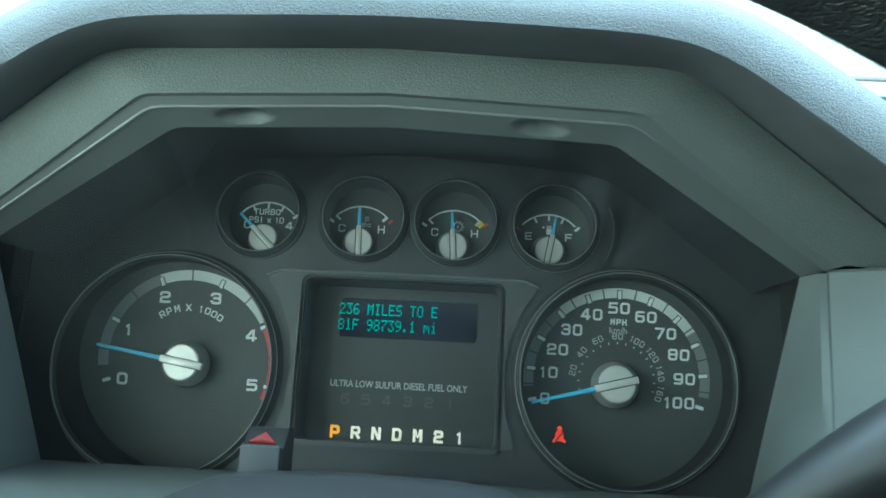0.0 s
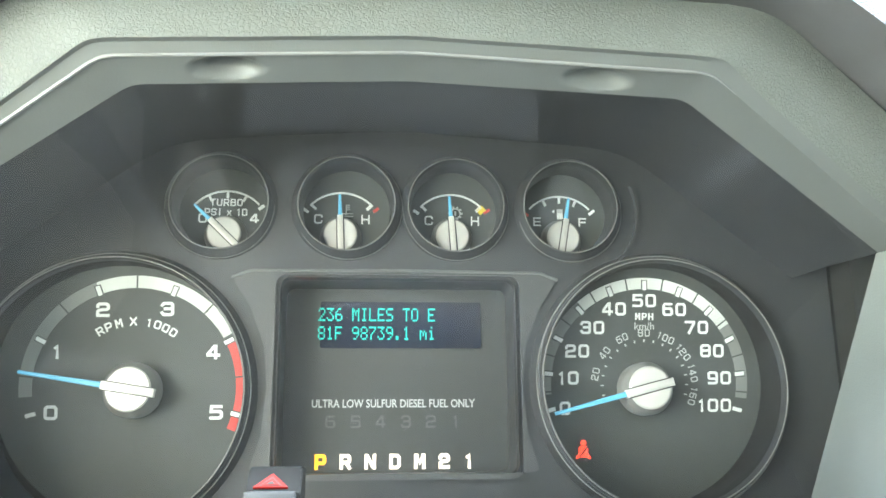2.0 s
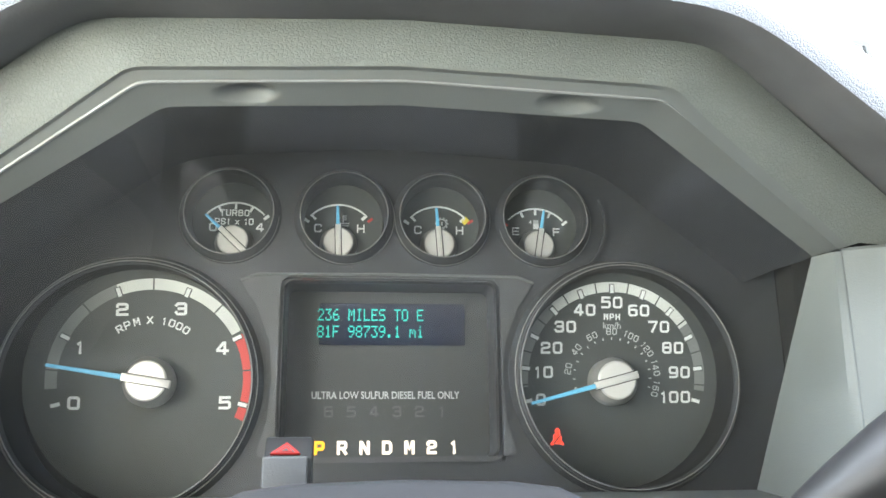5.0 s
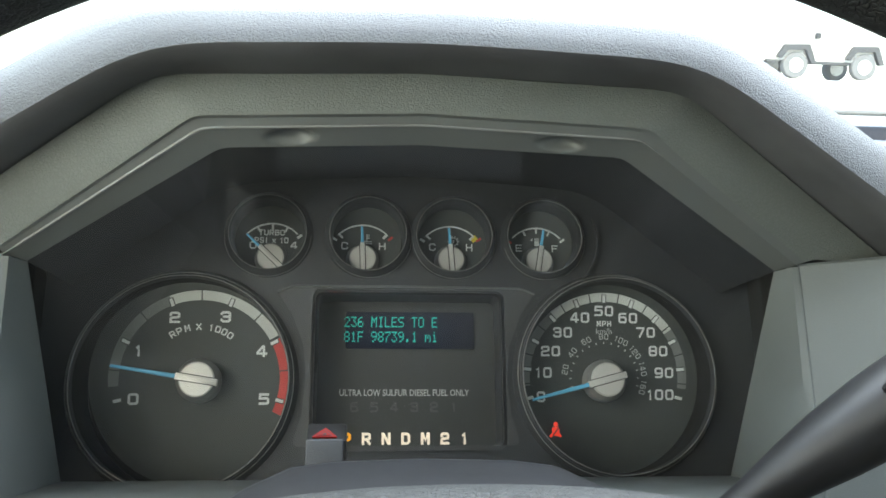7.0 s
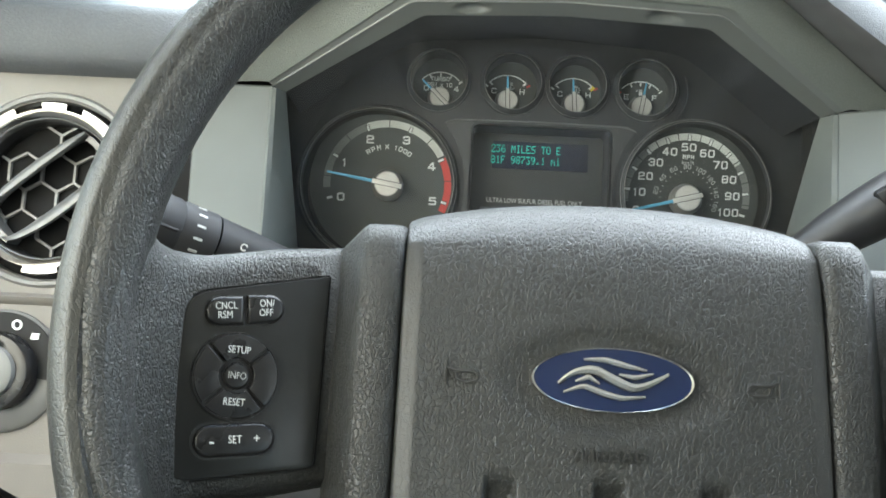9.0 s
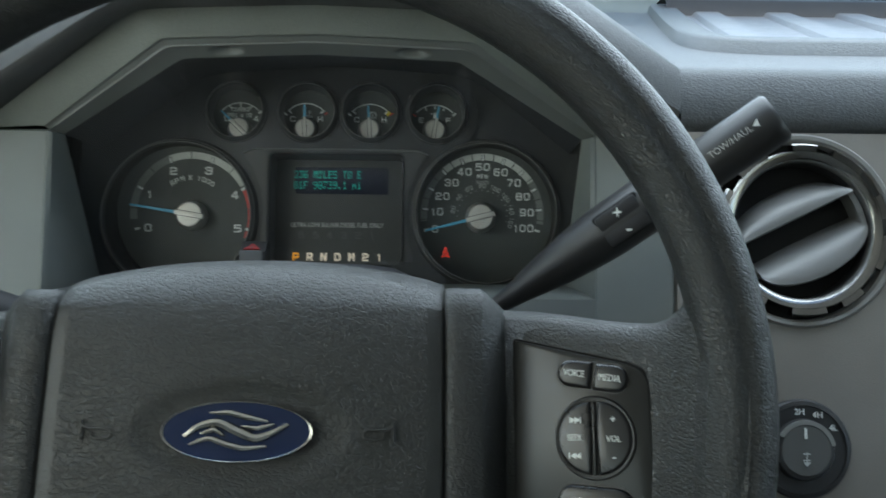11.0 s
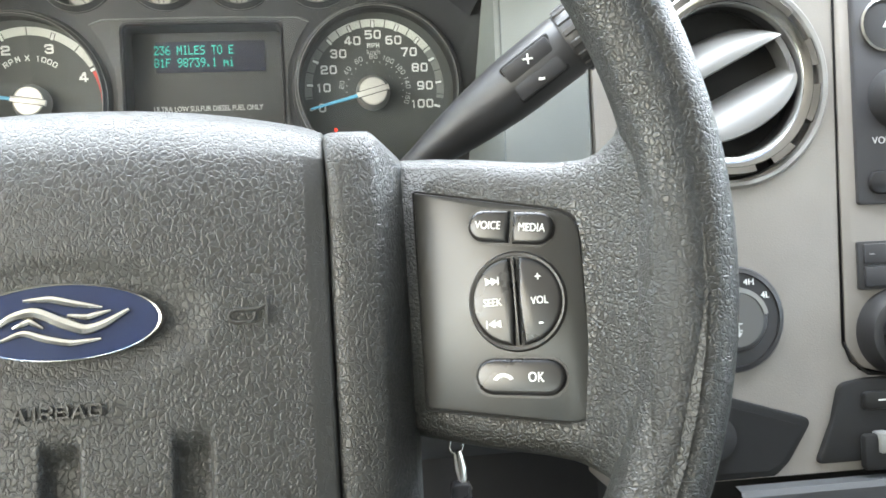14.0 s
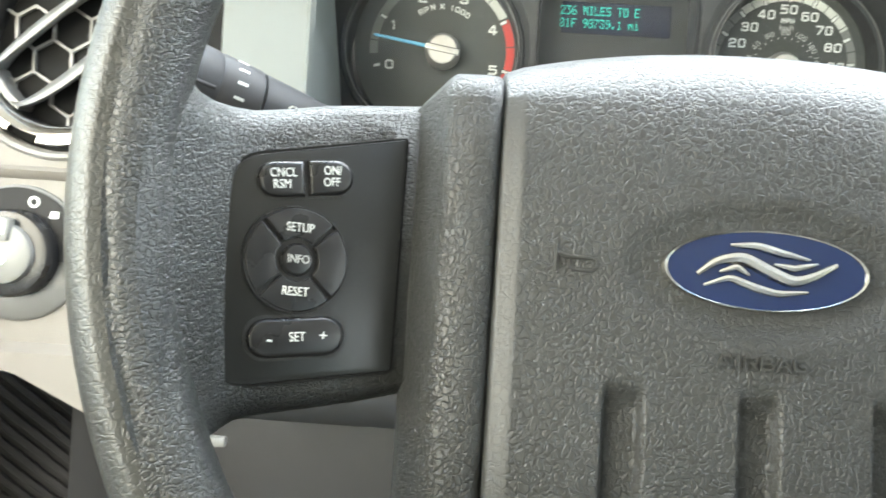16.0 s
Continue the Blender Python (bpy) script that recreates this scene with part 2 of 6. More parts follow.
PILLARDARK = plastic("pillar seal rubber", (0.03, 0.026, 0.024), 0.6)
TRIM = plastic("pillar trim", (0.32, 0.312, 0.296), 0.6, 0.3, 1200)
CONCRETE = plastic("concrete", (0.42, 0.41, 0.39), 0.9, 0.5, 60, 0.15)
BONNETWHITE = plastic("sunlit white bonnet paint", (0.8, 0.8, 0.79), 0.45, 0.05, 400)
PAINTWHITE = plastic("cream car paint", (0.46, 0.44, 0.40), 0.2, coat=0.5)
# tyre grey raised to look washed out by the glare outside
TYRE = plastic("pale tyre rubber", (0.16, 0.16, 0.155), 0.85)


# ---- mesh helpers ----
def finish(bm, name, mat, parent=None, m=None, label="", angle=35.0, smooth=True):
    bmesh.ops.recalc_face_normals(bm, faces=bm.faces[:])
    me = bpy.data.meshes.new(name)
    bm.to_mesh(me)
    bm.free()
    me.materials.append(mat)
    if smooth:
        for p in me.polygons:
            p.use_smooth = True
        me.set_sharp_from_angle(angle=radians(angle))
    ob = new(name, me)
    if parent is not None:
        ob.parent = parent
    if m is not None:
        ob.matrix_basis = m
    if label:
        ob["label"] = label
    return ob


def part(name, bm, mat, parent, label="", m=None, angle=35.0):
    return finish(bm, name, mat, parent, m, label, angle)


def thing(name, m, label, category, group="", kind=""):
    ob = new(name)
    ob.empty_display_size = 0.02
    ob.matrix_world = m
    return tagged(ob, label, category, group, kind)


def loft(rows, closed=False, caps=False, bm=None):
    """A skin over rows of points, all of one length."""
    bm = bm or bmesh.new()
    grid = [[bm.verts.new(p) for p in row] for row in rows]
    n = len(rows[0])
    for a, b in zip(grid, grid[1:]):
        for i in range(n if closed else n - 1):
            j = (i + 1) % n
            bm.faces.new((a[i], a[j], b[j], b[i]))
    if caps:
        bm.faces.new(grid[0])
        bm.faces.new(grid[-1][::-1])
    return bm


def thick(bm, d):
    """Gives a sheet its thickness."""
    bmesh.ops.recalc_face_normals(bm, faces=bm.faces[:])
    bmesh.ops.solidify(bm, geom=bm.faces[:], thickness=d)
    return bm


def lathe(profile, n=48, bm=None, centre=(0, 0, 0), sx=1.0, sz=1.0):
    """Turns (radius, y) pairs about the y axis."""
    bm = bm or bmesh.new()
    rows = []
    for r, y in profile:
        rows.append([(centre[0] + sx * r * math.cos(a), centre[1] + y, centre[2] + sz * r * math.sin(a))
                     for a in (2 * math.pi * k / n for k in range(n))])
    loft(rows, closed=True, bm=bm)
    bmesh.ops.remove_doubles(bm, verts=bm.verts[:], dist=1e-6)
    return bm


def disc(profile, n=48, **k):
    """As lathe, closed to the axis at both ends."""
    return lathe([(0, profile[0][1]), *profile, (0, profile[-1][1])], n, **k)


def prism(points, y0, y1, bevel=0.0, bm=None, segments=2):
    """An outline of (x, z) from y0 to y1, the front rim rounded by bevel."""
    bm = bm or bmesh.new()
    a = [bm.verts.new((x, y0, z)) for x, z in points]
    b = [bm.verts.new((x, y1, z)) for x, z in points]
    front = bm.faces.new(a)
    bm.faces.new(b[::-1])
    n = len(points)
    for i in range(n):
        bm.faces.new((a[i], b[i], b[(i + 1) % n], a[(i + 1) % n]))
    if bevel:
        bmesh.ops.recalc_face_normals(bm, faces=bm.faces[:])
        bmesh.ops.bevel(bm, geom=list(front.edges), offset=bevel, segments=segments, profile=0.5, affect="EDGES", clamp_overlap=True)
    return bm


def box(x0, x1, y0, y1, z0, z1, bevel=0.0, bm=None, segments=2):
    own = bmesh.new()
    bmesh.ops.create_cube(own, size=1)
    for v in own.verts:
        v.co = Vector(((x0 + x1) / 2 + v.co.x * (x1 - x0), (y0 + y1) / 2 + v.co.y * (y1 - y0), (z0 + z1) / 2 + v.co.z * (z1 - z0)))
    if bevel:
        bmesh.ops.bevel(own, geom=own.edges[:], offset=bevel, segments=segments, profile=0.5, affect="EDGES", clamp_overlap=True)
    if bm is None:
        return own
    me = bpy.data.meshes.new("scratch")
    own.to_mesh(me)
    own.free()
    bm.from_mesh(me)
    bpy.data.meshes.remove(me)
    return bm


def round_rect(x0, x1, z0, z1, r, n=6):
    pts = []
    for cx, cz, a0 in ((x1 - r, z1 - r, 0), (x0 + r, z1 - r, 90), (x0 + r, z0 + r, 180), (x1 - r, z0 + r, 270)):
        for k in range(n + 1):
            a = radians(a0 + 90 * k / n)
            pts.append((cx + r * math.cos(a), cz + r * math.sin(a)))
    return pts


def round_poly(corners, radii, n=5):
    """A closed outline whose corners are rounded."""
    pts = []
    m = len(corners)
    for i in range(m):
        p, q, s = Vector(corners[i - 1]), Vector(corners[i]), Vector(corners[(i + 1) % m])
        r = radii[i] if isinstance(radii, (list, tuple)) else radii
        a, b = (p - q).normalized(), (s - q).normalized()
        half = a.angle(b) / 2
        d = min(r / math.tan(half), (p - q).length * 0.49, (s - q).length * 0.49)
        for k in range(n + 1):
            t = k / n
            pts.append(tuple((1 - t) ** 2 * (q + a * d) + 2 * t * (1 - t) * q + t * t * (q + b * d)))
    return pts


def arc(r0, r1, a0, a1, y0, y1, n=40, bm=None):
    """A flat band of a ring, from angle a0 to a1 in degrees, with its thickness."""
    out = [(r1 * math.cos(radians(a0 + (a1 - a0) * k / n)), r1 * math.sin(radians(a0 + (a1 - a0) * k / n))) for k in range(n + 1)]
    inn = [(r0 * math.cos(radians(a1 + (a0 - a1) * k / n)), r0 * math.sin(radians(a1 + (a0 - a1) * k / n))) for k in range(n + 1)]
    bm = bm or bmesh.new()
    rows = [[(x, y0, z), (x2, y0, z2), (x2, y1, z2), (x, y1, z)] for (x, z), (x2, z2) in zip(out, inn[::-1])]
    return loft(rows, closed=True, caps=True, bm=bm)


def tube(points, radii, n=14, up=(0, 0, 1), sx=1.0, bm=None):
    """A round bar along a line of points."""
    rows = []
    for i, p in enumerate(points):
        d = (Vector(points[min(i + 1, len(points) - 1)]) - Vector(points[max(i - 1, 0)])).normalized()
        a = d.cross(Vector(up)).normalized()
        b = a.cross(d)
        r = radii[i] if isinstance(radii, (list, tuple)) else radii
        rows.append([tuple(Vector(p) + a * (r * sx * math.cos(t)) + b * (r * math.sin(t))) for t in (2 * math.pi * k / n for k in range(n))])
    return loft(rows, closed=True, caps=True, bm=bm)


def lettering(text, size, mat, parent, m, name="lettering", depth=0.00015, align="CENTER", bold=0.0, stretch=1.0):
    """Raised print, its face towards -y of the given pose, cap height = size."""
    cu = bpy.data.curves.new("text", "FONT")
    cu.body, cu.size, cu.align_x, cu.align_y = text, size / 0.70, align, "CENTER"
    cu.extrude, cu.offset, cu.resolution_u = depth, bold * size, 3
    tmp = bpy.data.objects.new("text", cu)
    scene.collection.objects.link(tmp)
    me = bpy.data.meshes.new_from_object(tmp.evaluated_get(bpy.context.evaluated_depsgraph_get()))
    bpy.data.objects.remove(tmp)
    bpy.data.curves.remove(cu)
    me.transform(pose(0, 0, 0, 90, 0, 0) @ Matrix.Diagonal((stretch, 1, 1, 1)))
    me.materials.clear()
    me.materials.append(mat)
    ob = new(name, me)
    ob.parent = parent
    ob.matrix_basis = m
    return ob


O_LINE = [(0.16, 0), (0.84, 0), (1, 0.14), (1, 0.86), (0.84, 1), (0.16, 1), (0, 0.86), (0, 0.14)]
STROKES = {
    "0": [O_LINE + O_LINE[:1]], "O": [O_LINE + O_LINE[:1]],
    "1": [[(0.22, 0.84), (0.58, 1), (0.58, 0)]], "I": [[(0.5, 0), (0.5, 1)]],
    "2": [[(0, 0.78), (0, 0.88), (0.16, 1), (0.84, 1), (1, 0.88), (1, 0.62), (0.86, 0.52), (0.14, 0.46), (0, 0.34), (0, 0), (1, 0)]],
    "3": [[(0, 0.84), (0.16, 1), (0.84, 1), (1, 0.88), (1, 0.62), (0.88, 0.52), (0.3, 0.52)], [(0.88, 0.52), (1, 0.40), (1, 0.12), (0.84, 0), (0.16, 0), (0, 0.16)]],
    "4": [[(0.74, 0), (0.74, 1), (0.6, 1), (0, 0.34), (0, 0.24), (1.02, 0.24)]],
    "5": [[(0.96, 1), (0.04, 1), (0, 0.56), (0.86, 0.58), (1, 0.46), (1, 0.12), (0.84, 0), (0, 0)]],
    "6": [[(0.94, 1), (0.16, 1), (0, 0.86), (0, 0.14), (0.16, 0), (0.84, 0), (1, 0.12), (1, 0.46), (0.86, 0.58), (0, 0.58)]],
    "7": [[(0, 1), (1, 1), (1, 0.9), (0.4, 0)]],
    "8": [O_LINE + O_LINE[:1], [(0.04, 0.52), (0.96, 0.52)]],
    "9": [[(0.06, 0), (0.84, 0), (1, 0.14), (1, 0.86), (0.84, 1), (0.16, 1), (0, 0.88), (0, 0.54), (0.14, 0.42), (1, 0.42)]],
    "P": [[(0, 0), (0, 1), (0.84, 1), (1, 0.88), (1, 0.52), (0.84, 0.40), (0.02, 0.40)]],
    "R": [[(0, 0), (0, 1), (0.84, 1), (1, 0.88), (1, 0.56), (0.84, 0.44), (0.02, 0.44)], [(0.58, 0.42), (1, 0)]],
    "M": [[(0, 0), (0, 1), (0.12, 1), (0.5, 0.34), (0.88, 1), (1, 1), (1, 0)]],
    "N": [[(0, 0), (0, 1), (0.1, 1), (0.9, 0), (1, 0), (1, 1)]],
    "D": [[(0, 0), (0, 1), (0.76, 1), (1, 0.82), (1, 0.18), (0.76, 0), (0, 0)]],
    "A": [[(0, 0), (0.42, 1), (0.58, 1), (1, 0)], [(0.2, 0.3), (0.8, 0.3)]], "G": [[(1, 0.86), (0.84, 1), (0.16, 1), (0, 0.86), (0, 0.14), (0.16, 0), (0.84, 0), (1, 0.14), (1, 0.48), (0.55, 0.48)]],
    "B": [[(0, 0), (0, 1), (0.84, 1), (0.96, 0.88), (0.96, 0.62), (0.84, 0.53), (1, 0.42), (1, 0.12), (0.84, 0), (0, 0)], [(0.04, 0.53), (0.82, 0.53)]],
    "S": [[(1, 0.84), (0.84, 1), (0.16, 1), (0, 0.88), (0, 0.62), (0.16, 0.53), (0.84, 0.47), (1, 0.38), (1, 0.12), (0.84, 0), (0.16, 0), (0, 0.16)]],
    "T": [[(0, 1), (1, 1)], [(0.5, 1), (0.5, 0)]], "U": [[(0, 1), (0, 0.14), (0.16, 0), (0.84, 0), (1, 0.14), (1, 1)]],
    "X": [[(0, 0), (1, 1)], [(0, 1), (1, 0)]], "x": [[(0.1, 0), (0.9, 0.7)], [(0.1, 0.7), (0.9, 0)]],
    "C": [[(1, 0.78), (1, 0.86), (0.84, 1), (0.16, 1), (0, 0.86), (0, 0.14), (0.16, 0), (0.84, 0), (1, 0.14), (1, 0.22)]],
    "H": [[(0, 0), (0, 1)], [(1, 0), (1, 1)], [(0, 0.5), (1, 0.5)]],
    "E": [[(1, 1), (0, 1), (0, 0), (1, 0)], [(0.04, 0.5), (0.9, 0.5)]], "F": [[(1, 1), (0, 1), (0, 0)], [(0.04, 0.48), (0.9, 0.48)]],
}


def dial_text(text, size, mat, parent, m, name="lettering", wide=0.9, weight=0.17, gap=0.34, depth=0.00015):
    """Square-shouldered dial lettering, each stroke a mitred bar; cap height = size, face towards -y."""
    bm = bmesh.new()
    widths = [(0.16 if ch in "1I" and wide < 0.7 else 0.55 if ch in "1I" else 0.35 if ch == " " else wide) for ch in text]
    x0 = -(sum(widths) + gap * (len(text) - 1)) / 2
    h = weight / 2
    layer = 0
    for ch, w in zip(text, widths):
        for line in STROKES.get(ch, ()):
            layer += 1
            pts = [Vector((x0 + h + (w - weight) * px, -0.5 + h + (1 - weight) * pz)) for px, pz in line]
            ring = (pts[0] - pts[-1]).length < 1e-6
            rows = []
            for k, p in enumerate(pts):
                a = pts[k - 1] if k else (pts[-2] if ring else p * 2 - pts[1])
                b = pts[k + 1] if k < len(pts) - 1 else (pts[1] if ring else p * 2 - pts[-2])
                u, v = (p - a).normalized(), (b - p).normalized()
                n1, n2 = Vector((-u.y, u.x)), Vector((-v.y, v.x))
                mit = n1 + n2
                mit = mit * (min(1.6, 2 / mit.length_squared) * h) if mit.length > 1e-3 else n1 * h
                if k in (0, len(pts) - 1) and not ring:
                    p = p + (-v if k == 0 else u) * h
                y = -depth - layer * 0.000012
                rows.append([((p + mit).x * size, y, (p + mit).y * size), ((p - mit).x * size, y, (p - mit).y * size), ((p - mit).x * size, 0.0, (p - mit).y * size), ((p + mit).x * size, 0.0, (p + mit).y * size)])
            loft(rows, closed=True, caps=not ring, bm=bm)
        x0 += w + gap
    return finish(bm, name, mat, parent, m, smooth=False)


# ---- the cab's shell, in upright metres ----
FLOOR_Z, ROOF_Z = 0.74, 1.98
LEFT_X, RIGHT_X, REAR_Y = -0.60, 1.28, -2.1

ground = tagged(finish(loft([[(x, -150, 0), (x, 3.5, 0), (x, 5, 0.05), (x, 19, 1.85), (x, 21, 1.95), (x, 24, 2.40), (x, 30, 2.46), (x, 150, 2.6)] for x in (-150, 150)]), "ground", CONCRETE), "pale sunlit concrete parking lot rising ahead", "ground", kind="structure")

floor = tagged(finish(box(LEFT_X, RIGHT_X, REAR_Y, 0.75, FLOOR_Z - 0.05, FLOOR_Z), "floor", CARPET), "dark carpeted cab floor", "floor", kind="structure")
ceiling = tagged(finish(box(LEFT_X - 0.02, RIGHT_X + 0.02, REAR_Y - 0.05, -0.30, ROOF_Z, ROOF_Z + 0.06, 0.02), "ceiling", LINER), "pale cloth headliner of the cab", "ceiling", kind="structure")
# unseen; stands full height with no window, to block light from behind
rear = tagged(finish(box(LEFT_X - 0.05, RIGHT_X + 0.05, REAR_Y - 0.06, REAR_Y, FLOOR_Z - 0.05, ROOF_Z + 0.03), "wall_rear", TRIM), "unseen grey back wall, closed to the roof against rear light", "wall", kind="structure")
tagged(finish(box(LEFT_X - 0.05, RIGHT_X + 0.05, 0.44, 0.50, FLOOR_Z - 0.05, 1.52), "wall_front", DARKGAP), "dark bulkhead behind the dashboard", "wall", kind="structure")


def door(name, x, side):
    d = thing(name, pose(x, 0, 0), "grey cab door trim with its window shut", "door", kind="structure")
    part("door_panel", box(-0.035, 0.035, REAR_Y, 0.44, FLOOR_Z - 0.05, 1.47, 0.012), TRIM, d)
    part("roof_rail", box(-0.03, 0.045, REAR_Y, -0.22, ROOF_Z - 0.07, ROOF_Z + 0.01, 0.012), TRIM, d)
    part("window_frame", box(-0.03, 0.03, REAR_Y, -1.98, 1.395, ROOF_Z, 0.01), TRIM, d)
    part("centre_pillar", box(-0.035, 0.035, -0.98, -0.86, 1.395, ROOF_Z, 0.015), TRIM, d)
    g = part("window_glass", box(-0.003, 0.003, -0.90, 0.25, 1.46, ROOF_Z), GLASS, d)
    g.visible_shadow = False
    part("rear_window_glass", box(-0.003, 0.003, REAR_Y + 0.1, -0.94, 1.46, ROOF_Z), DARKGLASS, d, "tinted rear glass")
    return d


door("door_1", LEFT_X - 0.04, -1)
door("door_2", RIGHT_X + 0.04, 1)

windshield = thing("window_1", pose(0, 0, 0), "clear windshield with pale sky behind it", "windshield", kind="structure")
wg = part("windshield_glass", thick(loft([[(LEFT_X, 0.30, 1.535), (0.0, 0.44, 1.535), (0.34, 0.47, 1.535), (0.68, 0.44, 1.535), (RIGHT_X, 0.30, 1.535)], [(LEFT_X + 0.06, -0.30, ROOF_Z + 0.02), (0.0, -0.26, ROOF_Z + 0.025), (0.34, -0.25, ROOF_Z + 0.03), (0.68, -0.26, ROOF_Z + 0.025), (RIGHT_X - 0.06, -0.30, ROOF_Z + 0.02)]]), 0.005), GLASS, windshield)
wg.visible_shadow = False
for sx, x in ((1, LEFT_X), (-1, RIGHT_X)):
    rows = []
    for t in (0.0, 0.3, 0.65, 1.0):
        y, z = 0.32 - 0.62 * t, 1.49 + (ROOF_Z - 1.47) * t
        w = 0.075 - 0.02 * t
        rows.append([(x + sx * (w * a - 0.02), y + b, z + c) for a, b, c in ((0, 0.03, -0.03), (0.7, 0.05, 0.0), (1, 0.0, 0.03), (0.8, -0.05, 0.02), (0.2, -0.07, 0.0), (0, -0.05, -0.05))])
    part("pillar", loft(rows, closed=True, caps=True), TRIM, windshield, "pale windshield pillar trim")

# ---- the dashboard, in its own frame ----
dash = thing("dashboard", DASH, "grey leather-grained dashboard with a hood over the cluster", "dashboard")


def poly3(points, n, rounds=3):
    """A line of points, evenly filled out to n points with softened corners."""
    p = [Vector(q) for q in points]
    d = [0.0]
    for a, b in zip(p, p[1:]):
        d.append(d[-1] + (b - a).length)
    out = []
    for k in range(n):
        s = d[-1] * k / (n - 1)
        i = max(j for j in range(len(p) - 1) if d[j] <= s + 1e-9)
        t = min(1.0, (s - d[i]) / max(1e-9, d[i + 1] - d[i]))
        out.append(p[i].lerp(p[i + 1], t))
    for _ in range(rounds):
        out = [out[0]] + [out[i] * 0.5 + (out[i - 1] + out[i + 1]) * 0.25 for i in range(1, n - 1)] + [out[-1]]
    return [tuple(v) for v in out]


# hood: the padded brow, from its under edge over the front roll and back to the windshield
HN = 61


def brow(centre, corner, end, left=0.004):
    """A line across the dash: left end, left corner, middle, right corner, right end."""
    (y0, z0), (x1, y1, z1), (x2, y2, z2) = centre, corner, end
    return [(-x2, y2, z2), (left - x1, y1, z1), (0, y0, z0), (x1, y1, z1), (x2, y2, z2)]


hood_rows = [
    brow((-0.140, 0.1200), (0.117, -0.137, 0.1172), (0.2385, -0.092, 0.0495)),
    brow((-0.150, 0.1185), (0.116, -0.146, 0.1165), (0.2375, -0.106, 0.0520)),
    brow((-0.160, 0.1180), (0.117, -0.156, 0.1160), (0.2370, -0.1155, 0.0530)),
    brow((-0.1640, 0.1192), (0.118, -0.1595, 0.1172), (0.2375, -0.1190, 0.0570)),
    brow((-0.1638, 0.1250), (0.120, -0.1590, 0.1235), (0.2378, -0.1200, 0.0650)),
    brow((-0.1560, 0.1370), (0.126, -0.1510, 0.1360), (0.2380, -0.1195, 0.0760)),
    brow((-0.1440, 0.1480), (0.134, -0.1390, 0.1465), (0.2378, -0.1180, 0.0850)),
    brow((-0.1250, 0.1575), (0.142, -0.1200, 0.1555), (0.2368, -0.1140, 0.0895)),
    brow((-0.0900, 0.1670), (0.146, -0.0850, 0.1655), (0.2360, -0.1000, 0.0945)),
    brow((0.0, 0.191), (0.148, 0.0, 0.190), (0.2345, -0.015, 0.1290)),
    brow((0.10, 0.216), (0.146, 0.10, 0.213), (0.2300, 0.09, 0.1760)),
    brow((0.19, 0.240), (0.144, 0.19, 0.238), (0.224, 0.19, 0.2215)),
    brow((0.31, 0.274), (0.14, 0.31, 0.274), (0.21, 0.31, 0.2750)),
]
hood = part("hood", loft([poly3(r, HN, 9) for r in hood_rows[3:]]), HOOD_HIDE, dash, "padded leather-grained brow over the cluster", angle=60)

# bezel: the lip round the cluster, its bright crest, the step above it and the grained band under the hood
LN = 181
lip_in = brow((-0.121, 0.0915), (0.092, -0.121, 0.0878), (0.1795, -0.080, 0.0455))
lip_mid = brow((-0.1322, 0.0962), (0.098, -0.1312, 0.0926), (0.1865, -0.0885, 0.0468), 0.003)
step_in = brow((-0.1312, 0.0972), (0.099, -0.1302, 0.0936), (0.1872, -0.0875, 0.0474), 0.003)
step_out = brow((-0.1335, 0.1000), (0.103, -0.1325, 0.0964), (0.1885, -0.0892, 0.0486), 0.005)
band_a = brow((-0.1355, 0.1004), (0.103, -0.1345, 0.0968), (0.1890, -0.0908, 0.0489), 0.005)
band_c = brow((-0.1362, 0.1030), (0.105, -0.1350, 0.0994), (0.1950, -0.0905, 0.0492), 0.005)
band_b = brow((-0.1340, 0.1200), (0.1195, -0.1320, 0.1166), (0.2385, -0.086, 0.0475), 0.002)
soffit_b = brow((-0.1310, 0.1206), (0.1200, -0.1290, 0.1172), (0.2390, -0.083, 0.0490), 0.002)


def melt(rows):
    """Towards the passenger end the step runs out into one smooth slope."""
    for k in range(len(rows[0])):
        a, b = Vector(rows[0][k]), Vector(rows[-1][k])
        w = max(0.0, min(1.0, (a.x - 0.086) / 0.03))
        w = w * w * (3 - 2 * w)
        for i in range(1, len(rows) - 1):
            rows[i][k] = tuple(Vector(rows[i][k]).lerp(a.lerp(b, (0.06, 0.20, 0.5)[i - 1]), w))
    return rows


def lip_rows():
    """The soffit of the opening, with two scooped thumb dimples in it."""
    a, b = (poly3(r, LN) for r in (lip_in, lip_mid))
    rows = []
    for k in range(15):
        t = k / 14
        row = []
        for p, q in zip(a, b):
            v = Vector(p).lerp(Vector(q), t)
            for cx in (-0.0575, 0.0620):
                e = math.hypot((v.x - cx) / 0.0112, (t - 0.52) / 0.40)
                if e < 1:
                    v = v + Vector((0, 0.47, 0.88)) * (0.0046 * (1 - e ** 2.5))
            row.append(tuple(v))
        rows.append(row)
    return rows


lip = part("bezel_lip", loft(lip_rows()), GREY, dash, "smooth grey lip round the cluster with two thumb dimples", angle=40)
crest = [p for p in poly3(lip_mid, LN)[3:-3] if p[0] < 0.108]
# fine bead that draws the highlight on the lip's rounded edge
part("bezel_crest", tube(crest, [0.0006 * max(0.12, min(1.0, (0.108 - p[0]) / 0.02)) for p in crest], 8), CREST, dash, "thin satin crest along the lip, toned paler as its highlight")
step_rows = melt([poly3(r, LN) for r in (lip_mid, step_in, step_out, band_a, band_c)])
part("bezel_step", loft(step_rows[:4]), GREY, dash, "smooth grey step above the lip", angle=25)
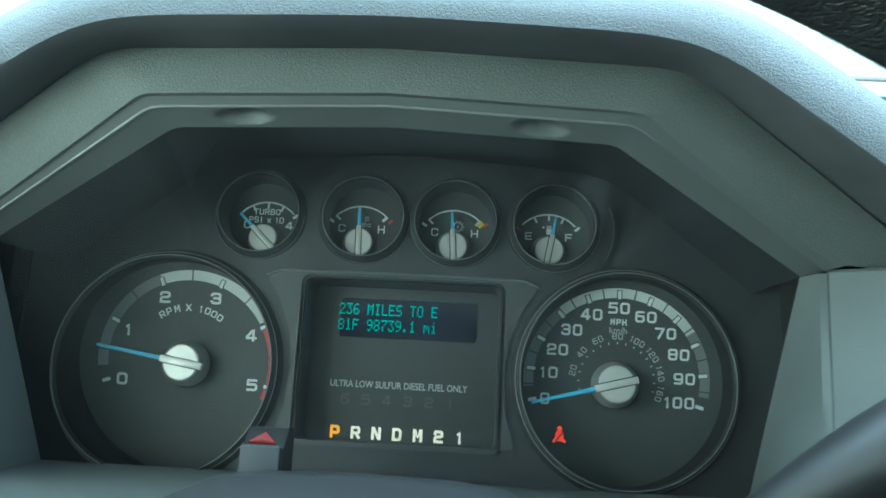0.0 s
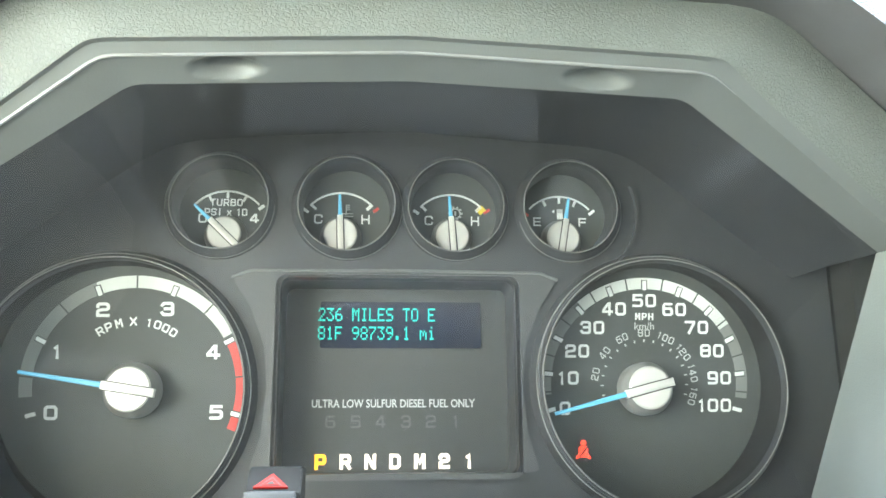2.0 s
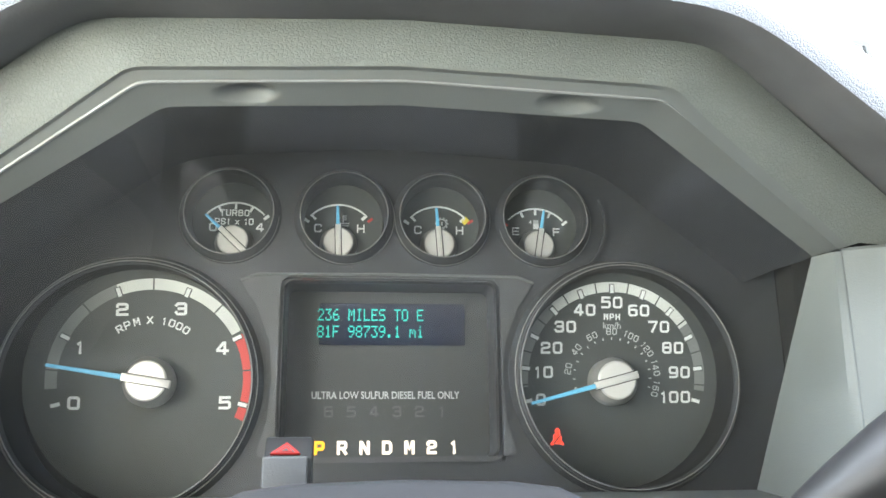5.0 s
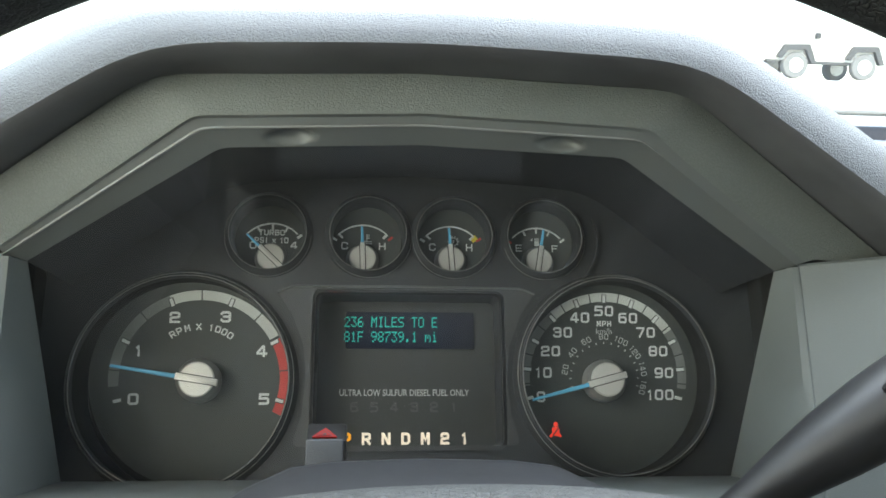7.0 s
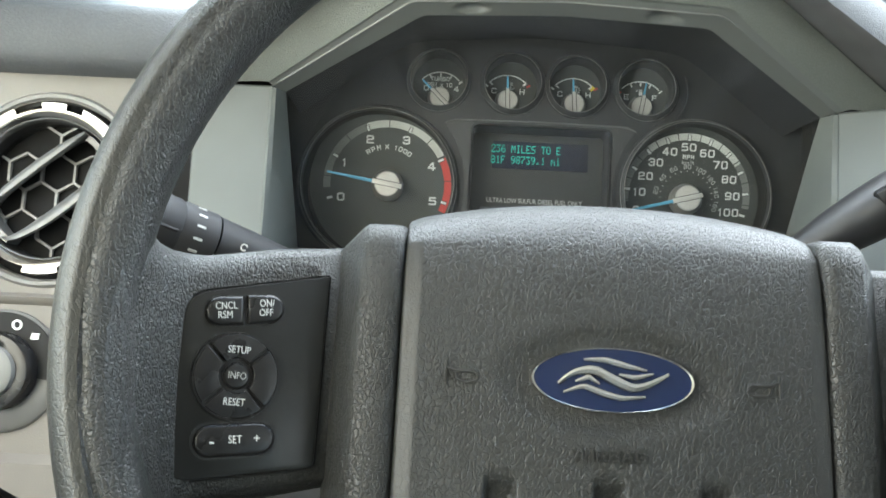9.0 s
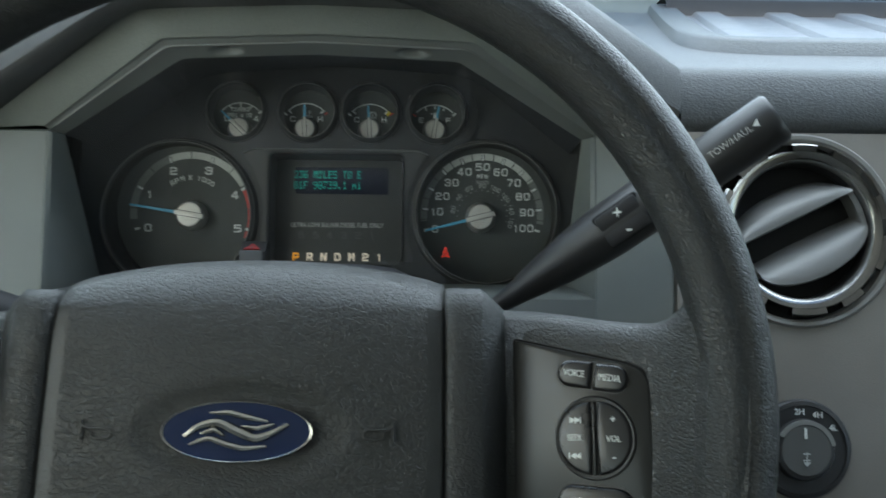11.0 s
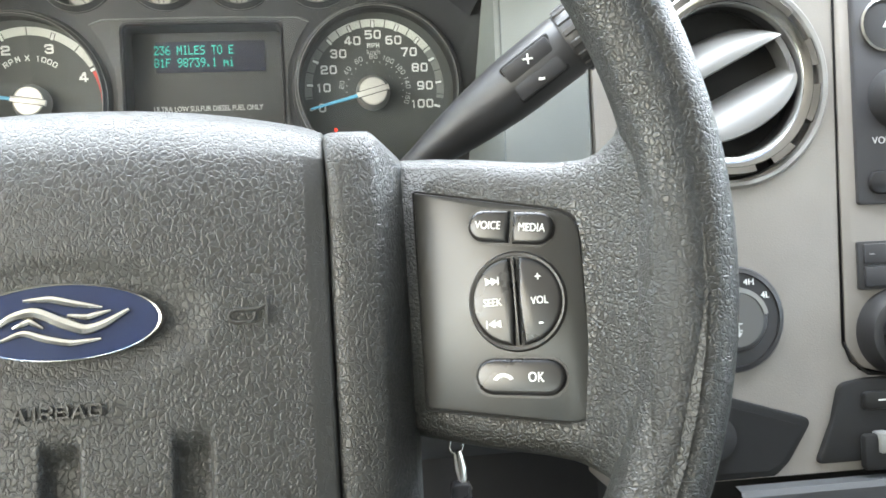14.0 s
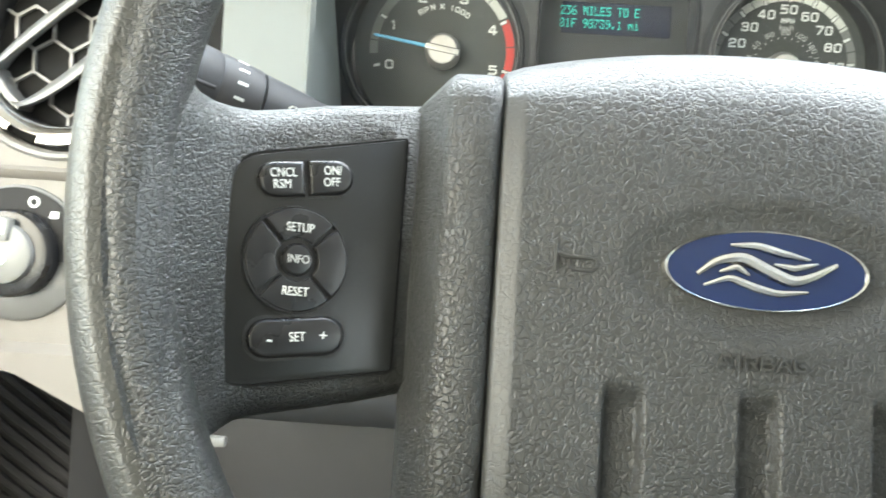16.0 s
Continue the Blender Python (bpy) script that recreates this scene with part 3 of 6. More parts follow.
part("bezel_band", loft(step_rows[3:] + [poly3(band_b, LN)]), BAND_HIDE, dash, "green-grey leather-grained band", angle=50)
under = [poly3(band_b, HN), poly3(soffit_b, HN)] + [poly3(r, HN, 9) for r in hood_rows[1:4]]
part("hood_underside", loft(under), SOFFIT, dash, "dark smooth underside of the brow", angle=60)
# side walls of the cluster opening and its floor ledge
for sx in (-1, 1):
    wall = []
    for k in range(9):
        t = k / 8
        z = 0.0455 - 0.0985 * t
        wall.append([(sx * 0.1868, -0.0895, z), (sx * 0.1840, -0.0893 + 0.004 * t, z), (sx * (0.1795 - 0.0030 * t), -0.079 + 0.067 * t, z)])
    wall.append([(x, y, -0.072) for x, y, _ in wall[-1]])
    part("opening_side", loft(wall), PALE, dash, "side wall of the cluster opening", angle=40)
    # pale side panel between the opening and the vent fascia
    rows = []
    if sx > 0:  # rises flush to the centre fascia
        flank = [(0.1868, -0.0895), (0.1880, -0.0890), (0.1965, -0.0935), (0.2325, -0.1130), (0.2338, -0.1125), (0.2342, -0.100), (0.2342, -0.060)]
    else:
        flank = [(-0.1868, -0.0895), (-0.1885, -0.088), (-0.2365, -0.088), (-0.2385, -0.084), (-0.2385, -0.050)]
    rows.append([(x, max(y, -0.070), 0.0478) for x, y in flank])
    rows.append([(x, y + 0.002, 0.0476) for x, y in flank])
    for z in (0.0460, 0.0, -0.05, -0.075, -0.11, -0.165):
        rows.append([(x, y, z) for x, y in flank])
    part("side_panel", loft(rows), PALE, dash, "pale grey-green smooth side panel", angle=25)
part("ledge", loft([[(-0.187, -0.012, -0.0530), (0.187, -0.012, -0.0530)], [(-0.187, -0.080, -0.0620), (0.187, -0.080, -0.0620)], [(-0.187, -0.0895, -0.066), (0.187, -0.0895, -0.066)], [(-0.187, -0.09, -0.165), (0.187, -0.09, -0.165)]]), GREY, dash, "grey ledge below the cluster", angle=60)


def dash_side(name, x0, x1, label):
    """One outer side of the dashboard: the padded front roll and the flat top to the windshield."""
    prof = [(-0.085, 0.044), (-0.112, 0.0455), (-0.119, 0.052), (-0.1185, 0.080), (-0.114, 0.087), (-0.106, 0.0915)]
    for y in ((0.0, 0.1, 0.2, 0.36) if x0 > 0 else (0.0, 0.05, 0.10, 0.142)):
        prof.append((y, 0.0915 + (y + 0.106) * 0.445))
    n = 12
    return part(name, loft([[(x0 + (x1 - x0) * k / n, y, z) for y, z in prof] for k in range(n + 1)]), DASH_HIDE, dash, label, angle=50)


dash_side("dash_pad", 0.238, 1.22, "blue-grey grained dash pad")
dash_side("dash_pad", -0.585, -0.236, "blue-grey grained dash pad")
# hidden blocks added to stop light leaking in at both ends of the brow
for sx in (-1, 1):
    part("foam_block", box(min(sx * 0.188, sx * 0.31), max(sx * 0.188, sx * 0.31), -0.046, -0.030, -0.06, 0.108), DARKGAP, dash, "hidden dark block against light leaking at the seam")
# foot of the windshield pillar: a dark seal beside the glass and the pale trim outside it
foot = [(-0.255, -0.25, 0.200), (-0.302, -0.13, 0.187), (-0.327, -0.06, 0.183), (-0.349, 0.0, 0.185), (-0.365, 0.06, 0.186), (-0.371, 0.11, 0.190), (-0.371, 0.145, 0.190)]
part("pillar_seal", loft([[(x - 0.002, y + 0.03, z - 0.004), (x, y, z), (x - 0.006, y - 0.008, z - 0.001), (x - 0.020, y - 0.004, z - 0.003)] for x, y, z in foot]), PILLARDARK, dash, "dark seal along the windshield pillar", angle=60)
part("pillar_foot", loft([[(x - 0.0195, y - 0.002, z - 0.003), (x - 0.026, y - 0.010, z - 0.004), (x - 0.045, y - 0.022, z - 0.010), (x - 0.085, y - 0.045, z - 0.030), (-0.600, y - 0.075, z - 0.060)] for x, y, z in foot]), TRIM, dash, "pale cloth-textured pillar trim", angle=70)
# open tray on the passenger side of the dash top, with ribs across its floor
def on_top(x, y, up=0.0):
    return (x, y - up * math.sin(radians(LEAN_BACK)) * 0, 0.0915 + (y + 0.106) * 0.445 + up)


tray = thing("dash_tray", DASH, "pale grey open tray with cross ribs on the dash top", "tray")
line = poly3([(1.12, -0.026, 0), (0.33, -0.026, 0), (0.296, -0.026, 0), (0.290, 0.010, 0), (0.312, 0.14, 0), (0.356, 0.36, 0)], 70)
rows = []
for i, (x, y, _) in enumerate(line):
    p, q = line[max(i - 1, 0)], line[min(i + 1, len(line) - 1)]
    d = Vector((q[0] - p[0], q[1] - p[1], 0)).normalized()
    nrm = Vector((-d.y, d.x, 0))
    rows.append([on_top(x + nrm.x * o, y + nrm.y * o, u) for o, u in ((-0.0155, 0.001), (-0.0145, 0.0095), (-0.012, 0.0112), (0.011, 0.0112), (0.0135, 0.0095), (0.0165, 0.0005), (0.018, -0.003))])
part("tray_rim", loft(rows), DASH_HIDE, tray, angle=40)
part("tray_floor", loft([[on_top(x, -0.020, 0.002), on_top(x + 0.055, 0.305, 0.002)] for x in (0.290, 0.7, 1.12)]), TRAYGREY, tray, "smooth pale tray floor")
for k in range(9):
    x = 0.316 + 0.083 * k
    part("rib", loft([[on_top(x + a + s, y, u) for a, u in ((-0.004, 0.002), (0.000, 0.0065), (0.003, 0.0072), (0.027, 0.0072), (0.032, 0.002))] for y, s in ((-0.012, 0.0), (0.297, 0.062))]), TRAYGREY, tray, "raised cross rib", angle=20)
part("tray_wall", loft([[on_top(x, 0.296, 0.0), on_top(x, 0.300, 0.020), on_top(x, 0.312, 0.022), on_top(x, 0.345, 0.012)] for x in (0.345, 0.7, 1.15)]), STACKBLACK, tray, "dark back wall", angle=50)

# ---- instrument cluster ----
cluster = thing("instrument_cluster", DASH, "black instrument cluster with six round gauges and a message screen", "instrument cluster")
TACH, SPEED = (-0.114, 0.001), (0.114, 0.001)
SMALL = [(-0.0775, 0.069), (-0.0255, 0.069), (0.0255, 0.069), (0.0770, 0.069)]
FACE_Y = 0.010

# mask: one sheet with six round wells and the opening of the message screen, sampled as a fine grid of cells
outline = [(-0.176, 0.046), (-0.09, 0.0885), (0.09, 0.0885), (0.176, 0.046), (0.166, -0.049), (0.155, -0.054), (-0.155, -0.054), (-0.166, -0.049)]


def holed_sheet(outer, holes, y):
    """A flat sheet at y with round or free holes."""
    bm = bmesh.new()
    edges = []
    for pts in [outer] + holes:
        vs = [bm.verts.new((x, y, z)) for x, z in pts]
        edges += [bm.edges.new((vs[i], vs[(i + 1) % len(vs)])) for i in range(len(vs))]
    bmesh.ops.triangle_fill(bm, use_beauty=True, use_dissolve=False, edges=edges, normal=(0, -1, 0))
    return bm


def circle(cx, cz, r, n=64):
    return [(cx + r * math.cos(2 * math.pi * k / n), cz + r * math.sin(2 * math.pi * k / n)) for k in range(n)]


SMALL_RING_Z, SMALL_R = 0.0810, 0.0212
SMALL_RING_X = [-0.0785, -0.0226, 0.0264, 0.0786]
BIG_RING = {-1: (-0.1204, -0.0020, 1.0), 1: (0.1172, 0.0020, 0.955)}
WINDOW = round_rect(-0.0502, 0.0520, -0.0362, 0.0472, 0.004)
big_holes = [circle(x, z, 0.0566 * k) for x, z, k in BIG_RING.values()]
mask_bm = holed_sheet([(-0.20, 0.125), (0.20, 0.125), (0.20, -0.0575), (-0.20, -0.0575)], big_holes + [circle(x, SMALL_RING_Z, SMALL_R + 0.0005, 48) for x in SMALL_RING_X] + [WINDOW], -0.006)
part("mask", mask_bm, MASK, cluster, "matt black mask", angle=30)
# dark hood lining between the mask and the lip
part("lining", loft([poly3(lip_in, LN)] + [poly3(r, LN, 60) for r in (brow((-0.112, 0.0925), (0.093, -0.112, 0.0887), (0.1798, -0.072, 0.0458)), brow((-0.06, 0.106), (0.100, -0.06, 0.101), (0.1815, -0.040, 0.0485)), brow((-0.006, 0.118), (0.106, -0.006, 0.111), (0.1830, -0.004, 0.050)))]), LINING, cluster, "matt black lining", angle=180)
lens_edge = brow((-0.1209, 0.0914), (0.0919, -0.1209, 0.0877), (0.1794, -0.0799, 0.0454))
lens = part("lens", loft([poly3(r, LN) for r in (lens_edge, brow((-0.056, -0.005), (0.090, -0.054, -0.005), (0.178, -0.042, -0.008), 0),
                                                 brow((-0.015, -0.0535), (0.088, -0.015, -0.0535), (0.176, -0.013, -0.0530), 0))]), CLEAR, cluster, "clear tilted lens", angle=60)
lens.visible_shadow = False

# brow ridges sculpted into the mask
part("ridge", arc(0.0308, 0.0320, -62, 24, -0.0090, -0.004, 30), MASK, cluster, m=pose(0.0795, 0, 0.0800))


def tick_mesh(name, r0, r1, w, mat, y0=FACE_Y - 0.0009, y1=FACE_Y - 0.0001):
    bm = prism([(r0, -w / 2), (r1, -w / 2), (r1, w / 2), (r0, w / 2)], y0, y1)
    bmesh.ops.recalc_face_normals(bm, faces=bm.faces[:])
    me = bpy.data.meshes.new(name)
    bm.to_mesh(me)
    bm.free()
    me.materials.append(mat)
    return me


TICK = tick_mesh("tick", 0.0434, 0.0478, 0.0018, INK)
TICKEDGE = tick_mesh("tick_border", 0.0430, 0.0482, 0.0029, FACE, FACE_Y - 0.0006)
LINE = tick_mesh("division", 0.0436, 0.0498, 0.0007, FACE, FACE_Y - 0.0006)
KMTICK = tick_mesh("km_tick", 0.0194, 0.0206, 0.0005, INKDIM)


def spoke_part(name, mesh, parent, a, y=0.0):
    ob = new(name, mesh)
    ob.parent = parent
    ob.matrix_basis = pose(0, y, 0, 0, -a, 0)
    return ob


def polar(r, a, y=FACE_Y - 0.0004):
    return pose(r * math.cos(radians(a)), y, r * math.sin(radians(a)))


def gauge(name, cx, cz, label):
    g = new(name)
    g.parent = cluster
    g.matrix_basis = pose(cx, 0, cz)
    g["label"] = label
    return g


def big_gauge(name, c, label, shift):
    g = gauge(name, *c, label)
    dial = new("dial")
    dial.parent = g
    dial.matrix_basis = pose(*shift, 10) @ pose(0, -FACE_Y, 0)
    part("face", disc([(0.0600, FACE_Y), (0.0600, FACE_Y + 0.002)], 72), FACE, dial)
    x, z, k = BIG_RING[1 if c[0] > 0 else -1]
    at = (x - c[0], 0, z - c[1])
    part("well", lathe([(0.0572 * k, FACE_Y + 0.012), (0.0566 * k, 0.004), (0.0558 * k, -0.008), (0.0563 * k, -0.0135)], 72, centre=at), MATTBLACK, g)
    part("ring", lathe([(r * k, y) for r, y in ((0.0560, -0.010), (0.0562, -0.0140), (0.0570, -0.0150), (0.0578, -0.0142), (0.0581, -0.0118), (0.0590, -0.0112), (0.0596, -0.0098), (0.0615, -0.006))], 72, centre=at), MASK, g, "raised black ring")
    # thin grey lines drawn for the highlights on the ring's edges
    for r, y in ((0.0569 * k, -0.0149), (0.0591 * k, -0.0110)):
        part("ring_edge", lathe([(r - 0.0003, y), (r - 0.0002, y - 0.0003), (r + 0.0002, y - 0.0003), (r + 0.0003, y + 0.0002)], 72, centre=at), KNOBGREY, g, "thin grey line drawn for the ring's highlight")
    return g, dial


def pointer(g, a, r_tip, r_knob, width, tall, bar, drop=(0.0, 0.0)):
    at = pose(drop[0], 0, drop[1])
    part("knob_skirt", disc([(r_knob, FACE_Y - 0.001), (r_knob, 0.0045 - tall * 0.4), (r_knob * 0.94, 0.0025 - tall * 0.4), (r_knob * 0.80, -tall * 0.4)], 40), KNOBGREY, g, "grey pointer hub", at)
    part("knob_cap", disc([(r_knob * 0.80, 0.001 - tall * 0.4), (r_knob * 0.80, -tall * 0.4 - 0.0008), (r_knob * 0.74, -tall * 0.4 - 0.0014)], 40), KNOBSILVER, g, "silver pointer cap", at)
    y = -tall * 0.4 - 0.0015
    turned = at @ pose(0, 0, 0, 0, -a, 0)
    for q in (-1, 1):
        part("cap_groove", box(-r_knob * 0.86, r_knob * 0.90, y - 0.0003, y + 0.0005, q * bar * 0.92 - 0.00022, q * bar * 0.92 + 0.00022), BLACK, g, m=turned)
    part("cap_bar", box(-r_knob * 0.94, r_knob * 0.96, y - 0.0001, y + 0.003, -bar * 0.86, bar * 0.86, 0.0004), KNOBSILVER, g, m=turned)
    rows = [[(r, y + 0.0012 + d, w * q) for d, q in ((0, -0.5), (-0.0007, -0.35), (-0.0007, 0.35), (0, 0.5), (0.0008, 0.5), (0.0008, -0.5))] for r, w in ((r_knob * 0.9, width), (r_tip, width * 0.6))]
    part("needle", loft(rows, closed=True, caps=True), NEEDLE, g, "lit pale blue needle", m=turned)


SWEEP0, SWEEP = 195.0, 210.0
tach, tdial = big_gauge("tachometer", TACH, "engine speed gauge reading about six hundred", (-0.0008, 0.0112, 0.0004))
# one scale band, lighter over its upper stretch and darker at its left end
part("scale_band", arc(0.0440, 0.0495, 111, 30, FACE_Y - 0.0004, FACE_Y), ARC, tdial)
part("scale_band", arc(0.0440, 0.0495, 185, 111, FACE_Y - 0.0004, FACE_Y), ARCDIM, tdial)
part("red_band", arc(0.0440, 0.0495, 28, -24, FACE_Y - 0.0004, FACE_Y), REDINK, tdial, "red over-speed band")
for k in range(6):
    a = SWEEP0 - 42 * k
    spoke_part("tick_border", TICKEDGE, tdial, a)
    spoke_part("tick", TICK, tdial, a)
    dial_text(str(k), 0.0064, INK, tdial, polar(0.0372, a + (2 if k < 3 else -2 if k > 3 else 0)), "numeral", 0.92, 0.21)
    if k < 5:
        spoke_part("division", LINE, tdial, a - 21)
for ch, a in zip("RPM X 1000", [122, 114, 105, 99, 92.5, 86, 79, 71.5, 64, 56.5]):
    if ch != " ":
        dial_text(ch, 0.0038, INK, tdial, polar(0.0292, a) @ pose(0, 0, 0, 0, 90 - a, 0), "letter", 0.82, 0.19)
pointer(tach, 170.9, 0.0465, 0.0120, 0.0025, 0.006, 0.0022, (0.0, -0.0012))

speed, sdial = big_gauge("speedometer", SPEED, "road speed gauge at rest on zero", (0.0015, 0.0112, 0.0018))
# the same kind of band, with a lighter stretch across the top
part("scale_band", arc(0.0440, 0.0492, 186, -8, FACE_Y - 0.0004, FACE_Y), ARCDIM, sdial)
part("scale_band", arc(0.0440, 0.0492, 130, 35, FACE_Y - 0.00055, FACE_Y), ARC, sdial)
for k in range(11):
    a = SWEEP0 - 21 * k
    spoke_part("tick_border", TICKEDGE, sdial, a)
    spoke_part("tick", TICK, sdial, a)
    dial_text(str(10 * k), 0.0061, INK, sdial, polar((0.0390, 0.0360, 0.0352, 0.0358, 0.0375, 0.0386, 0.0374, 0.0362, 0.0358, 0.0358, 0.0348)[k], a + (1.5 if k < 5 else -1.5 if k > 5 else 0)), "numeral", 0.82, 0.19, 0.20)
    if k < 10:
        spoke_part("division", LINE, sdial, a - 10.5)
dial_text("MPH", 0.0033, INK, sdial, polar(0.0312, 90), "letter", 0.72, 0.20, 0.22)
lettering("km/h", 0.0034, INKDIM, sdial, polar(0.0266, 90), "letter")
for k in range(9):
    a = SWEEP0 - k * 20 * 1.305
    if k:
        dial_text(str(20 * k), 0.0034, INKDIM, sdial, polar(0.0236, a) @ pose(0, 0, 0, 0, 90 - a, 0), "numeral", 0.72, 0.15, 0.22)
    spoke_part("km_tick", KMTICK, sdial, a)
    if k < 8:
        spoke_part("km_tick", KMTICK, sdial, a - 13)
pointer(speed, 194.6, 0.0450, 0.0120, 0.0025, 0.006, 0.0022, (-0.0003, -0.0009))
# seat-belt telltale, as a plain lit sign
BELT_AT = pose(-0.0288, 0, -0.0300)
body = [(-0.0016, 0.0016), (0.0016, 0.0016), (0.0022, 0.0006), (0.0020, -0.0016), (0.0036, -0.0034), (0.0030, -0.0042), (0.0014, -0.0034), (-0.0014, -0.0034), (-0.0030, -0.0042), (-0.0036, -0.0034), (-0.0020, -0.0016), (-0.0022, 0.0006)]
part("telltale", prism(body, FACE_Y - 0.0006, FACE_Y), LITRED, sdial, "lit red seat-belt sign", m=BELT_AT)
part("telltale_dot", disc([(0.0013, FACE_Y - 0.0006), (0.0013, FACE_Y)], 16), LITRED, sdial, m=BELT_AT @ pose(0, 0, 0.0032))
part("telltale_strap", box(-0.0003, 0.0003, FACE_Y - 0.0010, FACE_Y - 0.0006, -0.0030, 0.0026), FACE, sdial, m=BELT_AT @ pose(0, 0, -0.0008, 0, 38, 0))


# the dial's print and face become parts of their gauge
for g, dial in ((tach, tdial), (speed, sdial)):
    for ob in list(dial.children):
        ob.parent = g
        ob.matrix_basis = dial.matrix_basis @ ob.matrix_basis
    bpy.data.objects.remove(dial)


def small_gauge(i, label, a):
    x, z = SMALL[i]
    g = gauge("small_gauge", x, z, label)
    dx, dz = SMALL_RING_X[i] - x, SMALL_RING_Z - z
    part("face", disc([(0.0210, FACE_Y), (0.0210, FACE_Y + 0.002)], 48, centre=(dx * 0.5, 0, dz - 0.001)), FACE, g)
    part("well", lathe([(0.0203, FACE_Y + 0.0005), (0.0203, 0.002), (0.0209, -0.0095)], 48, centre=(dx, 0, dz)), MASK, g)
    part("ring", lathe([(0.0207, -0.0085), (0.0210, -0.0118), (0.0216, -0.0127), (0.0223, -0.0120), (0.0229, -0.0100), (0.0250, -0.0060)], 48, centre=(dx, 0, dz)), MASK, g, "raised black ring")
    # grey lines again in place of the small ring's edge highlights
    part("ring_edge", lathe([(0.0213, -0.0126), (0.0214, -0.0129), (0.0217, -0.0129), (0.0218, -0.0126)], 48, centre=(dx, 0, dz)), KNOBGREY, g, "thin grey line drawn for the ring's highlight")
    part("ring_edge", lathe([(0.0238, -0.0080), (0.0240, -0.0085), (0.0242, -0.0080)], 48, centre=(dx * 1.3, 0, dz - 0.0008)), KNOBGREY, g, "thin grey line drawn for the ring's highlight")
    part("scale_line", arc(0.0192, 0.0200, 137, 43, FACE_Y - 0.0006, FACE_Y, 24), INK, g)
    pointer(g, a, 0.0190, 0.0095, 0.0018, 0.004, 0.0017)
    return g


def small_tick(g, r0, r1, a, w=0.0011, mat=INK):
    part("tick", prism([(r0, -w / 2), (r1, -w / 2), (r1, w / 2), (r0, w / 2)], FACE_Y - 0.0007, FACE_Y), mat, g, m=pose(0, 0, 0, 0, -a, 0))


turbo = small_gauge(0, "turbo boost gauge reading zero", 136)
for a in (116, 90, 64):
    small_tick(turbo, 0.0163, 0.0195, a)
small_tick(turbo, 0.0180, 0.0212, 38, 0.0014)
dial_text("TURBO", 0.0034, INK, turbo, pose(-0.0005, FACE_Y - 0.0004, 0.0142), "letter", 0.74, 0.17, 0.16)
dial_text("PSI x 10", 0.0034, INK, turbo, pose(-0.0005, FACE_Y - 0.0004, 0.0096), "letter", 0.72, 0.17, 0.14)
dial_text("0", 0.0043, INK, turbo, pose(-0.0108, FACE_Y - 0.0004, 0.0066), "numeral")
dial_text("4", 0.0043, INK, turbo, pose(0.0124, FACE_Y - 0.0004, 0.0068), "numeral", 0.92, 0.19)

coolant = small_gauge(1, "engine temperature gauge in its middle range", 92)
trans = small_gauge(2, "gearbox temperature gauge in its middle range", 94)
for g in (coolant, trans):
    small_tick(g, 0.0165, 0.0198, 135)
    small_tick(g, 0.0165, 0.0198, 45, 0.0015)
    small_tick(g, 0.0182, 0.0212, 146, 0.0013)
    dial_text("C", 0.0044, INK, g, pose(-0.0105, FACE_Y - 0.0004, 0.0070), "letter", 0.88, 0.16)
    dial_text("H", 0.0044, INK, g, pose(0.0112, FACE_Y - 0.0004, 0.0070), "letter", 0.88, 0.16)
small_tick(coolant, 0.0182, 0.0212, 36, 0.0013, REDINK)
small_tick(trans, 0.0170, 0.0205, 41, 0.0030, YELLOWINK)
small_tick(trans, 0.0188, 0.0222, 35, 0.0012, REDINK)
part("icon", box(-0.0003, 0.0003, FACE_Y - 0.0006, FACE_Y, -0.002, 0.0030), INKDIM, coolant, m=pose(0.0022, 0, 0.0110))
for k in range(3):
    part("icon", box(0, 0.0015, FACE_Y - 0.0006, FACE_Y, 0.001 * k, 0.001 * k + 0.0004), INKDIM, coolant, m=pose(0.0024, 0, 0.0115))
for k in range(2):
    part("icon", box(-0.003, 0.0035, FACE_Y - 0.0006, FACE_Y, 0, 0.0004), INKDIM, coolant, m=pose(0.0018, 0, 0.0083 + 0.0012 * k))
part("icon", arc(0.0020, 0.0026, 0, 360, FACE_Y - 0.0006, FACE_Y, 24), INKDIM, trans, m=pose(0.0020, 0, 0.0106))
for k in range(10):
    part("icon_tooth", box(0.0025, 0.0034, FACE_Y - 0.0006, FACE_Y, -0.0004, 0.0004), INKDIM, trans, m=pose(0.0020, 0, 0.0106, 0, 36 * k, 0))
part("icon", box(-0.0004, 0.0004, FACE_Y - 0.0006, FACE_Y, -0.001, 0.001), INKDIM, trans, m=pose(0.0020, 0, 0.0106))

fuel = small_gauge(3, "fuel gauge at three quarters", 80)
for a in (114, 90, 66):
    small_tick(fuel, 0.0163, 0.0195, a)
small_tick(fuel, 0.0180, 0.0212, 38, 0.0013)
small_tick(fuel, 0.0180, 0.0212, 146, 0.0010, REDINK)
dial_text("E", 0.0042, INK, fuel, pose(-0.0108, FACE_Y - 0.0004, 0.0072), "letter", 0.88, 0.16)
dial_text("F", 0.0042, INK, fuel, pose(0.0108, FACE_Y - 0.0004, 0.0072), "letter", 0.88, 0.19)
part("icon", box(-0.0015, 0.0012, FACE_Y - 0.0006, FACE_Y, -0.0026, 0.0002), INK, fuel, m=pose(0.0003, 0, 0.0112))
